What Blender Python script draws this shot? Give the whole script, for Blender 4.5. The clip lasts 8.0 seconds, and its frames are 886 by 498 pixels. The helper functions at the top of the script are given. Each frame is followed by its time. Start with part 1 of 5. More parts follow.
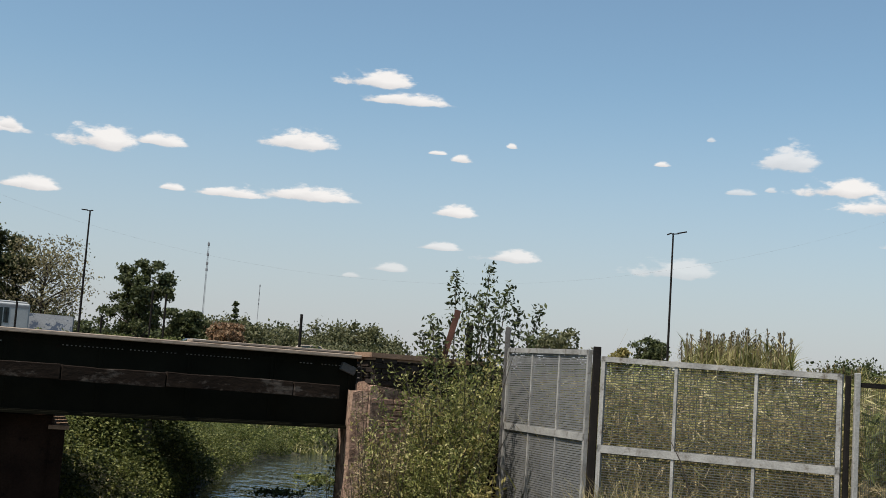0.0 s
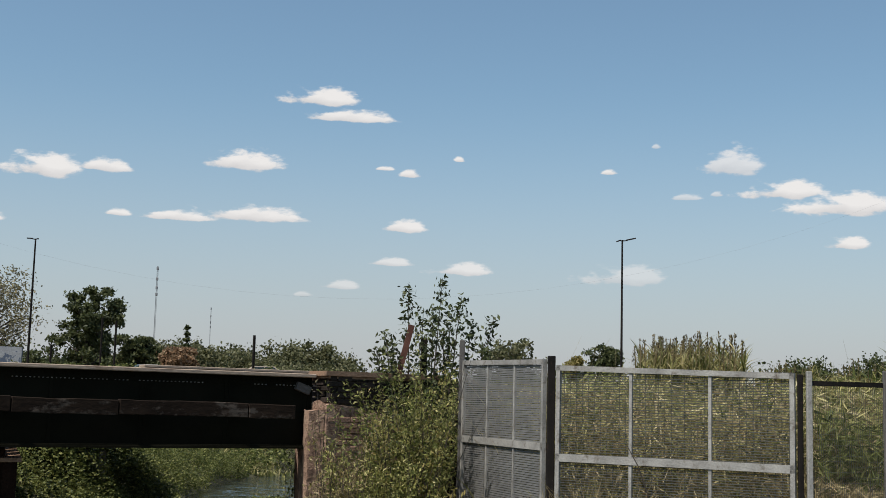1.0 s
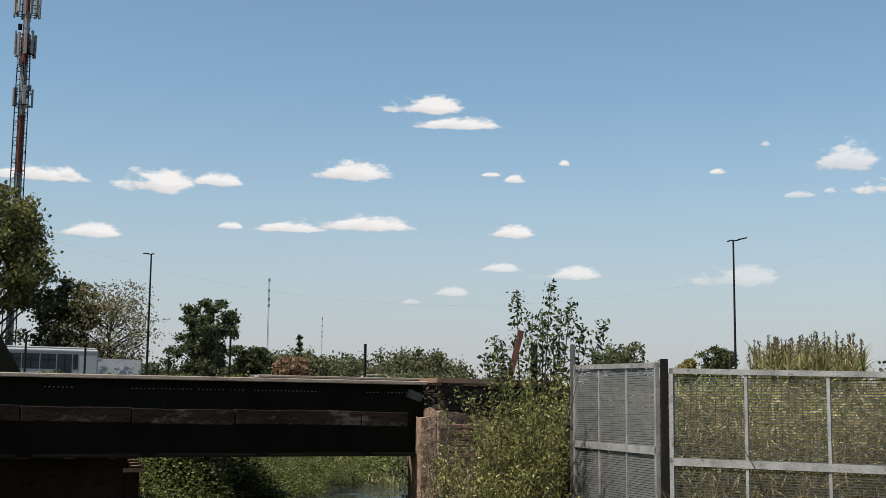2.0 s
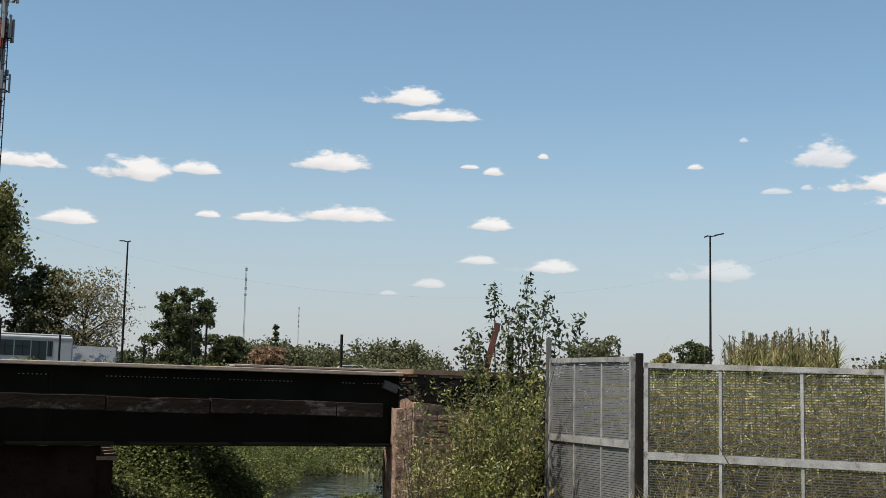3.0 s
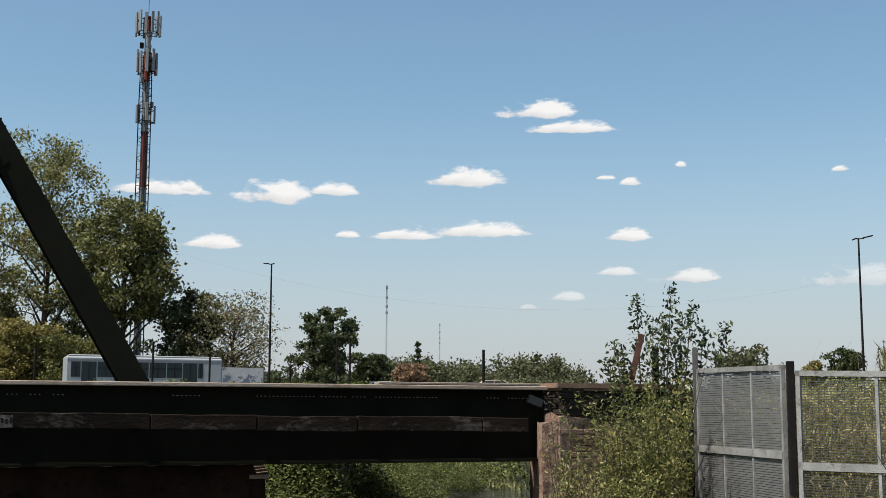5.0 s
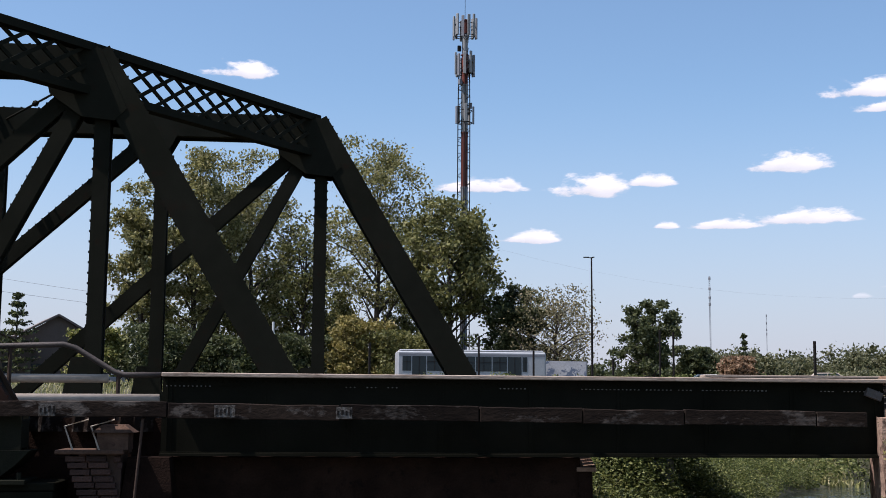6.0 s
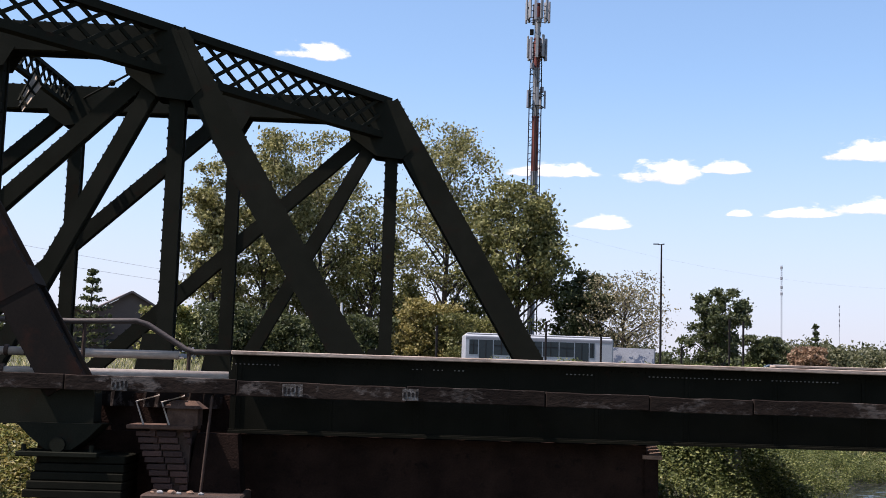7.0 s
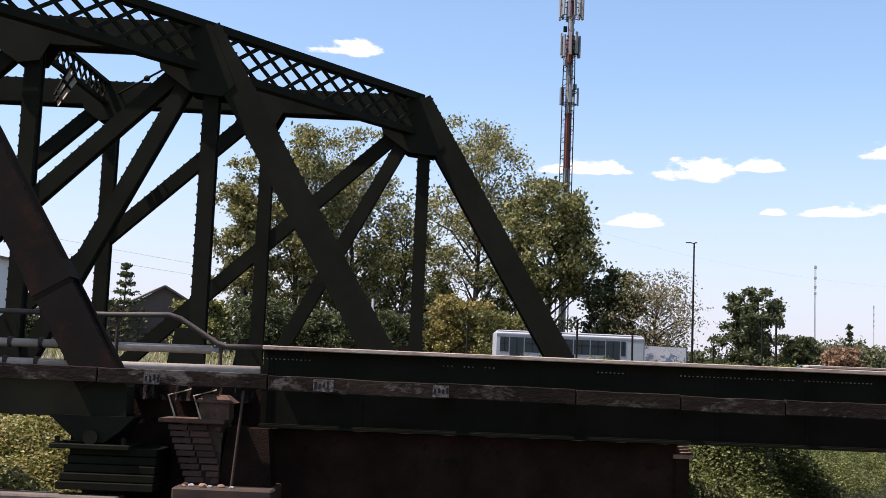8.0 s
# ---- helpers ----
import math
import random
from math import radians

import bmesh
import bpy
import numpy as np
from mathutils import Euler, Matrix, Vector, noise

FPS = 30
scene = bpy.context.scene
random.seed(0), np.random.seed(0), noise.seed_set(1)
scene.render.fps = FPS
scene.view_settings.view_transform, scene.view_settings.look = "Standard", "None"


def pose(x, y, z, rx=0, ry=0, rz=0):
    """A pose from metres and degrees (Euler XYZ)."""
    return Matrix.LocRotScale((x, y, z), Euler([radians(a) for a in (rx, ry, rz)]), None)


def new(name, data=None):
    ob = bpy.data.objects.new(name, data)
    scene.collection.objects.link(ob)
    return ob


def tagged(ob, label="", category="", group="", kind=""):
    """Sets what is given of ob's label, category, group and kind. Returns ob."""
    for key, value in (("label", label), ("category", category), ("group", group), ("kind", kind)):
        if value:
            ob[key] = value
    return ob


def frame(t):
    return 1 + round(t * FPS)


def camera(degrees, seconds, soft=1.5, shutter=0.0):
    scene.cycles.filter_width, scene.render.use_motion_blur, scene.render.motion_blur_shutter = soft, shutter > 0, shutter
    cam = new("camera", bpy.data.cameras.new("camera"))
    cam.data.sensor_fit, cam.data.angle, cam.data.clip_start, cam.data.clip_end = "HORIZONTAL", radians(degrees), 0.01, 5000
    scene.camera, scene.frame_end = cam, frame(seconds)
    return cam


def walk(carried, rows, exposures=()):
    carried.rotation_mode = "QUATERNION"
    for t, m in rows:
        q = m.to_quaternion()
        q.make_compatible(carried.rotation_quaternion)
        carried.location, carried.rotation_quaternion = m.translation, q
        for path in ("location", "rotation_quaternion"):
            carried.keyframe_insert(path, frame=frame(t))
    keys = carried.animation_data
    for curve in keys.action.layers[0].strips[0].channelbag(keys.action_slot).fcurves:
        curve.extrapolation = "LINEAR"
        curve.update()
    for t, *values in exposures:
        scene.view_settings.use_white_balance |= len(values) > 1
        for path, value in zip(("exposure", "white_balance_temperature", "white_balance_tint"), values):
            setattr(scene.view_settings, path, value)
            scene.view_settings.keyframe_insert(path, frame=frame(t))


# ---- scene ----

def shot(x, y, yaw, pitch, roll):
    """Eye at standing height, turned left by yaw, up by pitch, leaning by roll."""
    return pose(x, y, 1.6, 90 + pitch, 0, yaw) @ pose(0, 0, 0, 0, 0, roll)


cam = camera(39.1, 8.0, soft=0.6)
PATH = [
    (0.0, shot(0.000, 0.0, 0.06, 6.40, 3.89)),
    (0.5, shot(0.000, 0.0, -3.44, 6.32, 3.42)),
    (1.0, shot(0.000, 0.0, -2.18, 7.17, 1.47)),
    (1.5, shot(0.000, 0.0, 0.45, 7.64, 0.75)),
    (1.7, shot(0.000, 0.0, 2.44, 7.51, 0.30)),
    (2.8, shot(0.000, 0.0, 3.01, 7.16, 0.82)),
    (3.0, shot(0.000, 0.0, 1.76, 6.99, 1.30)),
    (3.5, shot(0.000, 0.0, -1.15, 6.69, 1.82)),
    (4.0, shot(0.000, 0.0, -0.83, 7.08, 1.13)),
    (4.5, shot(0.000, 0.0, -0.06, 7.54, 0.25)),
    (5.0, shot(-0.022, 0.0, 8.15, 7.57, 0.17)),
    (5.1, shot(-0.028, 0.0, 10.60, 7.52, 0.35)),
    (5.2, shot(-0.035, 0.0, 13.20, 7.45, 0.48)),
    (6.3, shot(-0.040, 0.0, 23.84, 7.23, 0.76)),
    (6.5, shot(-0.040, 0.0, 24.53, 7.20, 1.26)),
    (7.0, shot(-0.040, 0.0, 26.01, 6.38, 1.78)),
    (7.5, shot(-0.040, 0.0, 27.69, 5.95, 2.10)),
    (8.0, shot(-0.040, 0.0, 27.46, 6.18, 2.38)),
]
walk(cam, PATH, [(0.0, 0.30, 6600, 10), (0.5, 0.31, 6600, 10), (1.0, 0.18, 6550, 10), (1.7, 0.26, 6550, 10), (3.0, 0.32, 6550, 10), (5.2, 0.36, 6450, 9), (6.3, 0.62, 5980, 23), (7.0, 0.88, 6200, 24), (8.0, 0.94, 6400, 24)])

# ---- world and sun ----
SUN_EL, SUN_AZ = 62.0, 131.0   # azimuth: degrees to the left of +y
world = bpy.data.worlds.new("sky")
scene.world = world
world.use_nodes = True
wn, wl = world.node_tree.nodes, world.node_tree.links
sky = wn.new("ShaderNodeTexSky")
sky.sky_type, sky.sun_disc = "NISHITA", False
sky.sun_elevation, sky.sun_rotation = radians(SUN_EL), radians(-SUN_AZ)
sky.air_density, sky.dust_density, sky.ozone_density, sky.altitude = 1.0, 1.0, 1.2, 20
wn["Background"].inputs["Strength"].default_value = 0.11
air = wn.new("ShaderNodeMix")
air.data_type, air.blend_type = "RGBA", "MULTIPLY"
air.inputs[0].default_value, air.inputs[7].default_value = 1.0, (0.90, 1.005, 0.965, 1)
wl.new(sky.outputs[0], air.inputs[6])
# pale haze low over the horizon
way, up_ = wn.new("ShaderNodeTexCoord"), wn.new("ShaderNodeSeparateXYZ")
wl.new(way.outputs["Generated"], up_.inputs[0])
low = wn.new("ShaderNodeMapRange")
low.interpolation_type = "SMOOTHSTEP"
low.inputs[1].default_value, low.inputs[2].default_value, low.inputs[3].default_value, low.inputs[4].default_value = -0.05, 0.26, 0.92, 0.0
wl.new(up_.outputs[2], low.inputs[0])
haze = wn.new("ShaderNodeMix")
haze.data_type = "RGBA"
haze.inputs[7].default_value = (3.70, 3.70, 4.15, 1)
wl.new(low.outputs[0], haze.inputs[0])
wl.new(air.outputs[2], haze.inputs[6])
wl.new(haze.outputs[2], wn["Background"].inputs["Color"])
sun = new("sun", bpy.data.lights.new("sun", "SUN"))
sun.data.energy, sun.data.angle, sun.data.color = 4.4, radians(0.53), (1.0, 0.955, 0.88)
_a, _e = radians(SUN_AZ), radians(SUN_EL)
SUN_DIR = Vector((-math.sin(_a) * math.cos(_e), math.cos(_a) * math.cos(_e), math.sin(_e)))
sun.matrix_world = Matrix.Translation((0, 0, 60)) @ SUN_DIR.to_track_quat("Z", "Y").to_matrix().to_4x4()

# ---- frames of reference ----
TURN = 28.57                       # the bridge's axis: x along it to the right, y away from the eye
BR = pose(0, 0, 0, 0, 0, TURN)
WATER = -1.5


def polar(az, r, z=0.0):
    """A place by its bearing (degrees to the left of +y), distance and height."""
    return Vector((-math.sin(radians(az)) * r, math.cos(radians(az)) * r, z))


def smooth(a, b, v):
    v = np.clip((v - a) / (b - a), 0.0, 1.0)
    return v * v * (3 - 2 * v)


RIVER = np.array([(-60, 2), (-20, 6), (-3, 10), (4.6, 14.5), (6.5, 18), (16.2, 34), (20.5, 43), (26, 51), (40, 57), (80, 66)], float)
RIVER_W = np.array([4, 3, 1.7, 1.4, 2.0, 1.8, 1.1, 0.7, 1, 1], float)[:len(RIVER)]


def height(x, y):
    """The ground's height at world x, y (arrays)."""
    c, s = math.cos(radians(TURN)), math.sin(radians(TURN))
    lx, ly = x * c + y * s, -x * s + y * c
    best = np.full(np.shape(x), 1e9)
    for (a, b, wa, wb) in zip(RIVER[:-1], RIVER[1:], RIVER_W[:-1], RIVER_W[1:]):
        d = b - a
        k = np.clip(((lx - a[0]) * d[0] + (ly - a[1]) * d[1]) / (d @ d), 0, 1)
        best = np.minimum(best, np.hypot(lx - a[0] - k * d[0], ly - a[1] - k * d[1]) - (wa + (wb - wa) * k))
    r = np.hypot(x, y)
    base = 2.7 * smooth(48, 78, r + 0.0 * x) + 0.05 * np.sin(x * 0.9) * np.cos(y * 0.7)
    width = 1.8 + 2.6 * smooth(24, 40, ly)
    cut = np.exp(-(np.maximum(best, 0) / width) ** 2)
    dip = smooth(-3.6, -6.0, lx) * smooth(8, 11, ly) * (1 - smooth(24.5, 29, ly))
    return base + (WATER - 0.7 - base) * cut - 1.5 * dip * (1 - cut)


def ground_z(x, y):
    return float(height(np.array([x]), np.array([y]))[0])


# ---- materials ----
def nodes(name):
    m = bpy.data.materials.new(name)
    m.use_nodes = True
    return m, m.node_tree.nodes, m.node_tree.links, m.node_tree.nodes["Principled BSDF"]


def ramp(n, l, fac, stops):
    r = n.new("ShaderNodeValToRGB")
    el = r.color_ramp.elements
    while len(el) < len(stops):
        el.new(0.5)
    for e, (p, c) in zip(el, stops):
        e.position, e.color = p, (*c, 1)
    l.new(fac, r.inputs[0])
    return r.outputs[0]


def texture(n, l, scale, detail=4.0, rough=0.6, stretch=(1, 1, 1), kind="ShaderNodeTexNoise", space="Object"):
    co, mp, t = n.new("ShaderNodeTexCoord"), n.new("ShaderNodeMapping"), n.new(kind)
    l.new(co.outputs[space], mp.inputs[0])
    mp.inputs["Scale"].default_value = stretch
    l.new(mp.outputs[0], t.inputs["Vector"])
    t.inputs["Scale"].default_value = scale
    if kind == "ShaderNodeTexNoise":
        t.inputs["Detail"].default_value, t.inputs["Roughness"].default_value = detail, rough
    return t


def blend(n, l, fac, a, b, kind="MIX"):
    x = n.new("ShaderNodeMix")
    x.data_type, x.blend_type = "RGBA", kind
    for sock, v in ((x.inputs[0], fac), (x.inputs[6], a), (x.inputs[7], b)):
        if isinstance(v, (int, float)):
            sock.default_value = v
        elif isinstance(v, tuple):
            sock.default_value = (*v, 1)
        else:
            l.new(v, sock)
    return x.outputs[2]


def surface(name, a, b, worn=None, scale=3.0, fine=40.0, rough=0.7, metal=0.0, bump=0.25, stretch=(1, 1, 1), wear=(0.58, 0.7), piece=0.0, spec=0.35):
    """Two-scale colour between a and b, worn patches, fine relief; piece: how far single pieces differ."""
    m, n, l, p = nodes(name)
    big, small = texture(n, l, scale, stretch=stretch), texture(n, l, fine, 3, stretch=stretch)
    col = ramp(n, l, big.outputs[0], [(0.32, a), (0.68, b)])
    g = ramp(n, l, small.outputs[0], [(0.25, (0.72,) * 3), (0.75, (1.2,) * 3)])
    col = blend(n, l, 0.8, col, g, "MULTIPLY")
    if worn:
        w = texture(n, l, scale * 2.3, 6, 0.7, stretch)
        f = ramp(n, l, w.outputs[0], [(wear[0], (0, 0, 0)), (wear[1], (1, 1, 1))])
        col = blend(n, l, f, col, worn)
    if piece:
        info = n.new("ShaderNodeObjectInfo")
        v = ramp(n, l, info.outputs["Random"], [(0, (1 - piece,) * 3), (1, (1 + piece,) * 3)])
        col = blend(n, l, 1.0, col, v, "MULTIPLY")
    l.new(col, p.inputs["Base Color"])
    rr = n.new("ShaderNodeMapRange")
    l.new(small.outputs[0], rr.inputs[0])
    rr.inputs[3].default_value, rr.inputs[4].default_value = max(0.05, rough - 0.12), min(1, rough + 0.12)
    l.new(rr.outputs[0], p.inputs["Roughness"])
    p.inputs["Metallic"].default_value, p.inputs["Specular IOR Level"].default_value = metal, spec
    if bump:
        bp = n.new("ShaderNodeBump")
        bp.inputs["Strength"].default_value, bp.inputs["Distance"].default_value = bump, 0.02
        l.new(small.outputs[0], bp.inputs["Height"])
        l.new(bp.outputs[0], p.inputs["Normal"])
    return m


def leafy(name, stops, through_light=0.35, rough=0.55, spec=0.3):
    """Leaves: each leaf its own tone; some light comes through."""
    m, n, l, p = nodes(name)
    geo = n.new("ShaderNodeNewGeometry")
    col = ramp(n, l, geo.outputs["Random Per Island"], stops)
    big = texture(n, l, 0.8, 2)
    tone = ramp(n, l, big.outputs[0], [(0.3, (0.7,) * 3), (0.7, (1.25,) * 3)])
    col = blend(n, l, 0.8, col, tone, "MULTIPLY")
    l.new(col, p.inputs["Base Color"])
    p.inputs["Roughness"].default_value = rough
    p.inputs["Specular IOR Level"].default_value = spec
    t, mix = n.new("ShaderNodeBsdfTranslucent"), n.new("ShaderNodeMixShader")
    l.new(col, t.inputs[0])
    mix.inputs[0].default_value = through_light
    l.new(p.outputs[0], mix.inputs[1])
    l.new(t.outputs[0], mix.inputs[2])
    l.new(mix.outputs[0], n["Material Output"].inputs[0])
    return m


STEEL = surface("dark green paint", (0.0135, 0.0138, 0.009), (0.0205, 0.02, 0.0135), (0.024, 0.013, 0.008), 1.3, 60, 0.8, 0.0, 0.1, wear=(0.58, 0.78), spec=0.03)
# Darker copy of STEEL: the girder's shaded face is put into the colour.
SHADED_STEEL = surface("bridge paint darkened for shade", (0.009, 0.0088, 0.0056), (0.0148, 0.0136, 0.009), (0.022, 0.012, 0.008), 1.3, 60, 0.8, 0.0, 0.1, wear=(0.62, 0.78), spec=0.03)
RUSTPAINT = surface("rust-stained dark paint", (0.0115, 0.0095, 0.0075), (0.018, 0.0135, 0.0105), (0.03, 0.0145, 0.01), 1.1, 50, 0.8, 0.0, 0.05, wear=(0.5, 0.66), spec=0.06)
TAN_SUNLIT = surface("tan colour for sunlit steel", (0.5, 0.38, 0.26), (0.62, 0.48, 0.34), (0.3, 0.2, 0.13), 2.0, 40, 0.8)
RUSTY = surface("rusted steel", (0.03, 0.018, 0.012), (0.07, 0.038, 0.022), (0.02, 0.013, 0.01), 2.0, 50, 0.8)
# Pale colour for the sunlit glints on the girder's rivets.
GLINT = surface("pale rivet glints", (0.14, 0.125, 0.105), (0.26, 0.235, 0.2), (0.06, 0.045, 0.035), 2.0, 40, 0.6)
# Flange kept pale so its edge looks sunlit; rust patches are its own.
FLANGE = surface("rusty flange with sunlight in its colour", (0.30, 0.22, 0.16), (0.44, 0.34, 0.26), (0.16, 0.10, 0.065), 1.2, 30, 0.7, stretch=(0.4, 1, 1))
TIMBER = surface("weathered timber", (0.011, 0.007, 0.005), (0.03, 0.02, 0.014), (0.078, 0.063, 0.052), 1.8, 22, 0.9, 0, 0.4, (0.5, 1, 1), (0.52, 0.6), 0.3, 0.1)
PIPE = surface("grey pipe paint", (0.34, 0.272, 0.212), (0.45, 0.37, 0.292), (0.24, 0.165, 0.115), 1.0, 25, 0.62, 0.1, 0.1, (0.4, 1, 1), (0.66, 0.8))
# Very dark brick of the pier, buttress flank, wing wall and hidden blocks.
BRICK_DARK = surface("blackish brick", (0.015, 0.0085, 0.0058), (0.034, 0.0185, 0.0125), (0.010, 0.0066, 0.005), 2.5, 40, 0.95, 0, 0.6, piece=0.5, spec=0.06)
BRICK_RED = surface("old red brick", (0.03, 0.015, 0.0105), (0.062, 0.032, 0.022), (0.018, 0.012, 0.010), 2.5, 40, 0.92, 0, 0.6, piece=0.4)
# Pillar brick colours hold the light: shade above, sun on the pink below.
BRICK_SHADE = surface("brick with shade in its colour", (0.022, 0.017, 0.0145), (0.048, 0.035, 0.028), (0.015, 0.0125, 0.0105), 2.5, 40, 0.92, 0, 0.6, piece=0.5, spec=0.15)
BRICK_PINK = surface("pinkish brick with sunlight in its colour", (0.22, 0.125, 0.085), (0.36, 0.22, 0.155), (0.13, 0.075, 0.052), 2.5, 40, 0.95, 0, 0.7, piece=0.35)
MORTAR = surface("old mortar", (0.09, 0.07, 0.056), (0.15, 0.118, 0.093), None, 4, 60, 0.95)
PLASTER = surface("crumbling pink render with sunlight in it", (0.27, 0.165, 0.115), (0.42, 0.28, 0.20), (0.14, 0.085, 0.06), 3.4, 30, 0.95, 0, 0.9, wear=(0.47, 0.6))
COPING = surface("brown coping stone", (0.20, 0.12, 0.075), (0.32, 0.20, 0.13), (0.12, 0.075, 0.05), 3, 40, 0.9)
DARK_STONE = surface("grimy brown stone", (0.06, 0.034, 0.022), (0.12, 0.07, 0.047), (0.035, 0.022, 0.016), 4, 40, 0.92, 0, 0.5, spec=0.15)
CONCRETE = surface("grey concrete", (0.26, 0.25, 0.23), (0.38, 0.36, 0.33), (0.16, 0.15, 0.13), 1.0, 30, 0.9)
GALV = surface("galvanised steel", (0.24, 0.23, 0.213), (0.42, 0.403, 0.372), (0.15, 0.125, 0.10), 3.0, 45, 0.65, 0.1, 0.25, wear=(0.55, 0.68))
WIRE = surface("dull wire", (0.06, 0.06, 0.056), (0.11, 0.11, 0.103), None, 6, 60, 0.7, 0.1, 0.0)
# Same wire for the open leaf, its sunlight put into the colour.
SUNLIT_WIRE = surface("wire with sunlight in its colour", (0.15, 0.148, 0.142), (0.22, 0.217, 0.208), None, 6, 60, 0.65, 0.1, 0.0)
OLDPOST = surface("weathered grey post", (0.09, 0.085, 0.08), (0.16, 0.15, 0.14), (0.07, 0.045, 0.03), 3, 40, 0.8, spec=0.15)
DARKPOST = surface("dark painted post", (0.010, 0.009, 0.008), (0.022, 0.018, 0.016), (0.05, 0.03, 0.022), 3, 40, 0.8, spec=0.12)
EARTH = surface("earth and dry grass", (0.045, 0.043, 0.022), (0.085, 0.078, 0.04), (0.05, 0.065, 0.02), 0.35, 9, 0.95, 0, 0.8)
ASPHALT = surface("asphalt", (0.045, 0.045, 0.045), (0.065, 0.064, 0.062), None, 0.3, 20, 0.9)
BARK = surface("bark", (0.035, 0.028, 0.02), (0.08, 0.064, 0.05), None, 1.5, 14, 0.95, 0, 0.7, (2, 2, 0.4))
LEAF_MID = leafy("mid green leaves", [(0, (0.06, 0.066, 0.02)), (0.5, (0.14, 0.138, 0.04)), (1, (0.30, 0.28, 0.10))])
LEAF_DARK = leafy("dark green leaves", [(0, (0.034, 0.044, 0.016)), (0.5, (0.064, 0.076, 0.027)), (1, (0.13, 0.14, 0.055))])
LEAF_YELLOW = leafy("yellowing leaves", [(0, (0.13, 0.115, 0.03)), (0.5, (0.24, 0.20, 0.055)), (1, (0.34, 0.27, 0.10))])
LEAF_PALE = leafy("pale autumn leaves", [(0, (0.12, 0.105, 0.05)), (0.5, (0.22, 0.19, 0.095)), (1, (0.33, 0.28, 0.16))])
LEAF_SHOOT = leafy("deep green shoot leaves", [(0, (0.028, 0.038, 0.015)), (0.6, (0.06, 0.075, 0.028)), (1, (0.15, 0.16, 0.065))], 0.3)
LEAF_POPLAR = leafy("yellow-green poplar leaves", [(0, (0.08, 0.082, 0.026)), (0.5, (0.20, 0.187, 0.06)), (1, (0.42, 0.38, 0.17))], 0.45)
LEAF_FAR = leafy("dusty far leaves", [(0, (0.07, 0.075, 0.03)), (0.5, (0.125, 0.125, 0.055)), (1, (0.2, 0.19, 0.10))])
LEAF_RUST = leafy("reddish brown leaves", [(0, (0.16, 0.09, 0.05)), (0.5, (0.28, 0.17, 0.095)), (1, (0.36, 0.25, 0.15))])
LEAF_BUSH = leafy("bush leaves", [(0, (0.06, 0.072, 0.02)), (0.5, (0.19, 0.20, 0.052)), (0.85, (0.36, 0.335, 0.11)), (1, (0.52, 0.45, 0.22))])
LEAF_BANK = leafy("bank creeper leaves", [(0, (0.055, 0.07, 0.018)), (0.6, (0.145, 0.165, 0.044)), (1, (0.27, 0.265, 0.085))])
DRY = leafy("dry grass", [(0, (0.17, 0.13, 0.06)), (0.5, (0.27, 0.21, 0.10)), (1, (0.36, 0.29, 0.16))], 0.3)
GRASS = leafy("tall grass", [(0, (0.09, 0.10, 0.028)), (0.45, (0.25, 0.245, 0.08)), (0.75, (0.48, 0.42, 0.18)), (1, (0.68, 0.58, 0.34))], 0.35)
PLUME = leafy("reed plumes", [(0, (0.07, 0.055, 0.028)), (1, (0.17, 0.14, 0.07))], 0.2)


def plain(name, col, rough=0.5, metal=0.0):
    return surface(name, tuple(c * 0.92 for c in col), tuple(min(1, c * 1.06) for c in col), None, 1.5, 30, rough, metal, 0.05)


WHITE = plain("white paint", (0.56, 0.56, 0.54), 0.45)
BUSPAINT = plain("dusty white bus paint", (0.37, 0.375, 0.375), 0.5)
RED = plain("faded red paint", (0.15, 0.035, 0.022), 0.7)
OFFWHITE = plain("weathered white paint", (0.26, 0.26, 0.25), 0.6)
BLACK = plain("black rubber", (0.015, 0.015, 0.015), 0.8)
GREYPAINT = plain("grey paint", (0.20, 0.20, 0.21), 0.5)
ROOFTILE = plain("grey-brown roof", (0.16, 0.125, 0.105), 0.85)
HOUSEWALL = plain("house render", (0.12, 0.092, 0.074), 0.9)
GLASS, _n, _l, _p = nodes("dark window glass")
_p.inputs["Base Color"].default_value, _p.inputs["Roughness"].default_value = (0.02, 0.028, 0.03, 1), 0.25
_p.inputs["Specular IOR Level"].default_value = 0.3
WATERMAT, _n, _l, _p = nodes("river water")
_p.inputs["Base Color"].default_value, _p.inputs["Roughness"].default_value = (0.035, 0.04, 0.035, 1), 0.06
_t = texture(_n, _l, 1.6, 3, 0.6, (1, 0.5, 1))
_b = _n.new("ShaderNodeBump")
_b.inputs["Strength"].default_value, _b.inputs["Distance"].default_value = 0.9, 0.16
_l.new(_t.outputs[0], _b.inputs["Height"])
_l.new(_b.outputs[0], _p.inputs["Normal"])


RAILPAINT = surface("dull brown rail paint", (0.04, 0.03, 0.024), (0.08, 0.062, 0.05), (0.04, 0.025, 0.018), 2, 40, 0.6)
RUSTRED = surface("rust-red paint", (0.07, 0.028, 0.02), (0.13, 0.055, 0.04), (0.05, 0.03, 0.02), 3, 40, 0.85)
OLDPAINT = surface("peeling pale paint", (0.07, 0.06, 0.05), (0.2, 0.178, 0.155), (0.05, 0.04, 0.03), 9, 60, 0.9, wear=(0.45, 0.55))


# ---- building helpers ----
def part(name, bm, material, parent=None, label="", smooth_faces=False):
    me = bpy.data.meshes.new(name)
    bm.to_mesh(me)
    bm.free()
    me.materials.append(material)
    if smooth_faces:
        me.shade_smooth()
    ob = new(name, me)
    if parent:
        ob.parent = parent
    return tagged(ob, label)


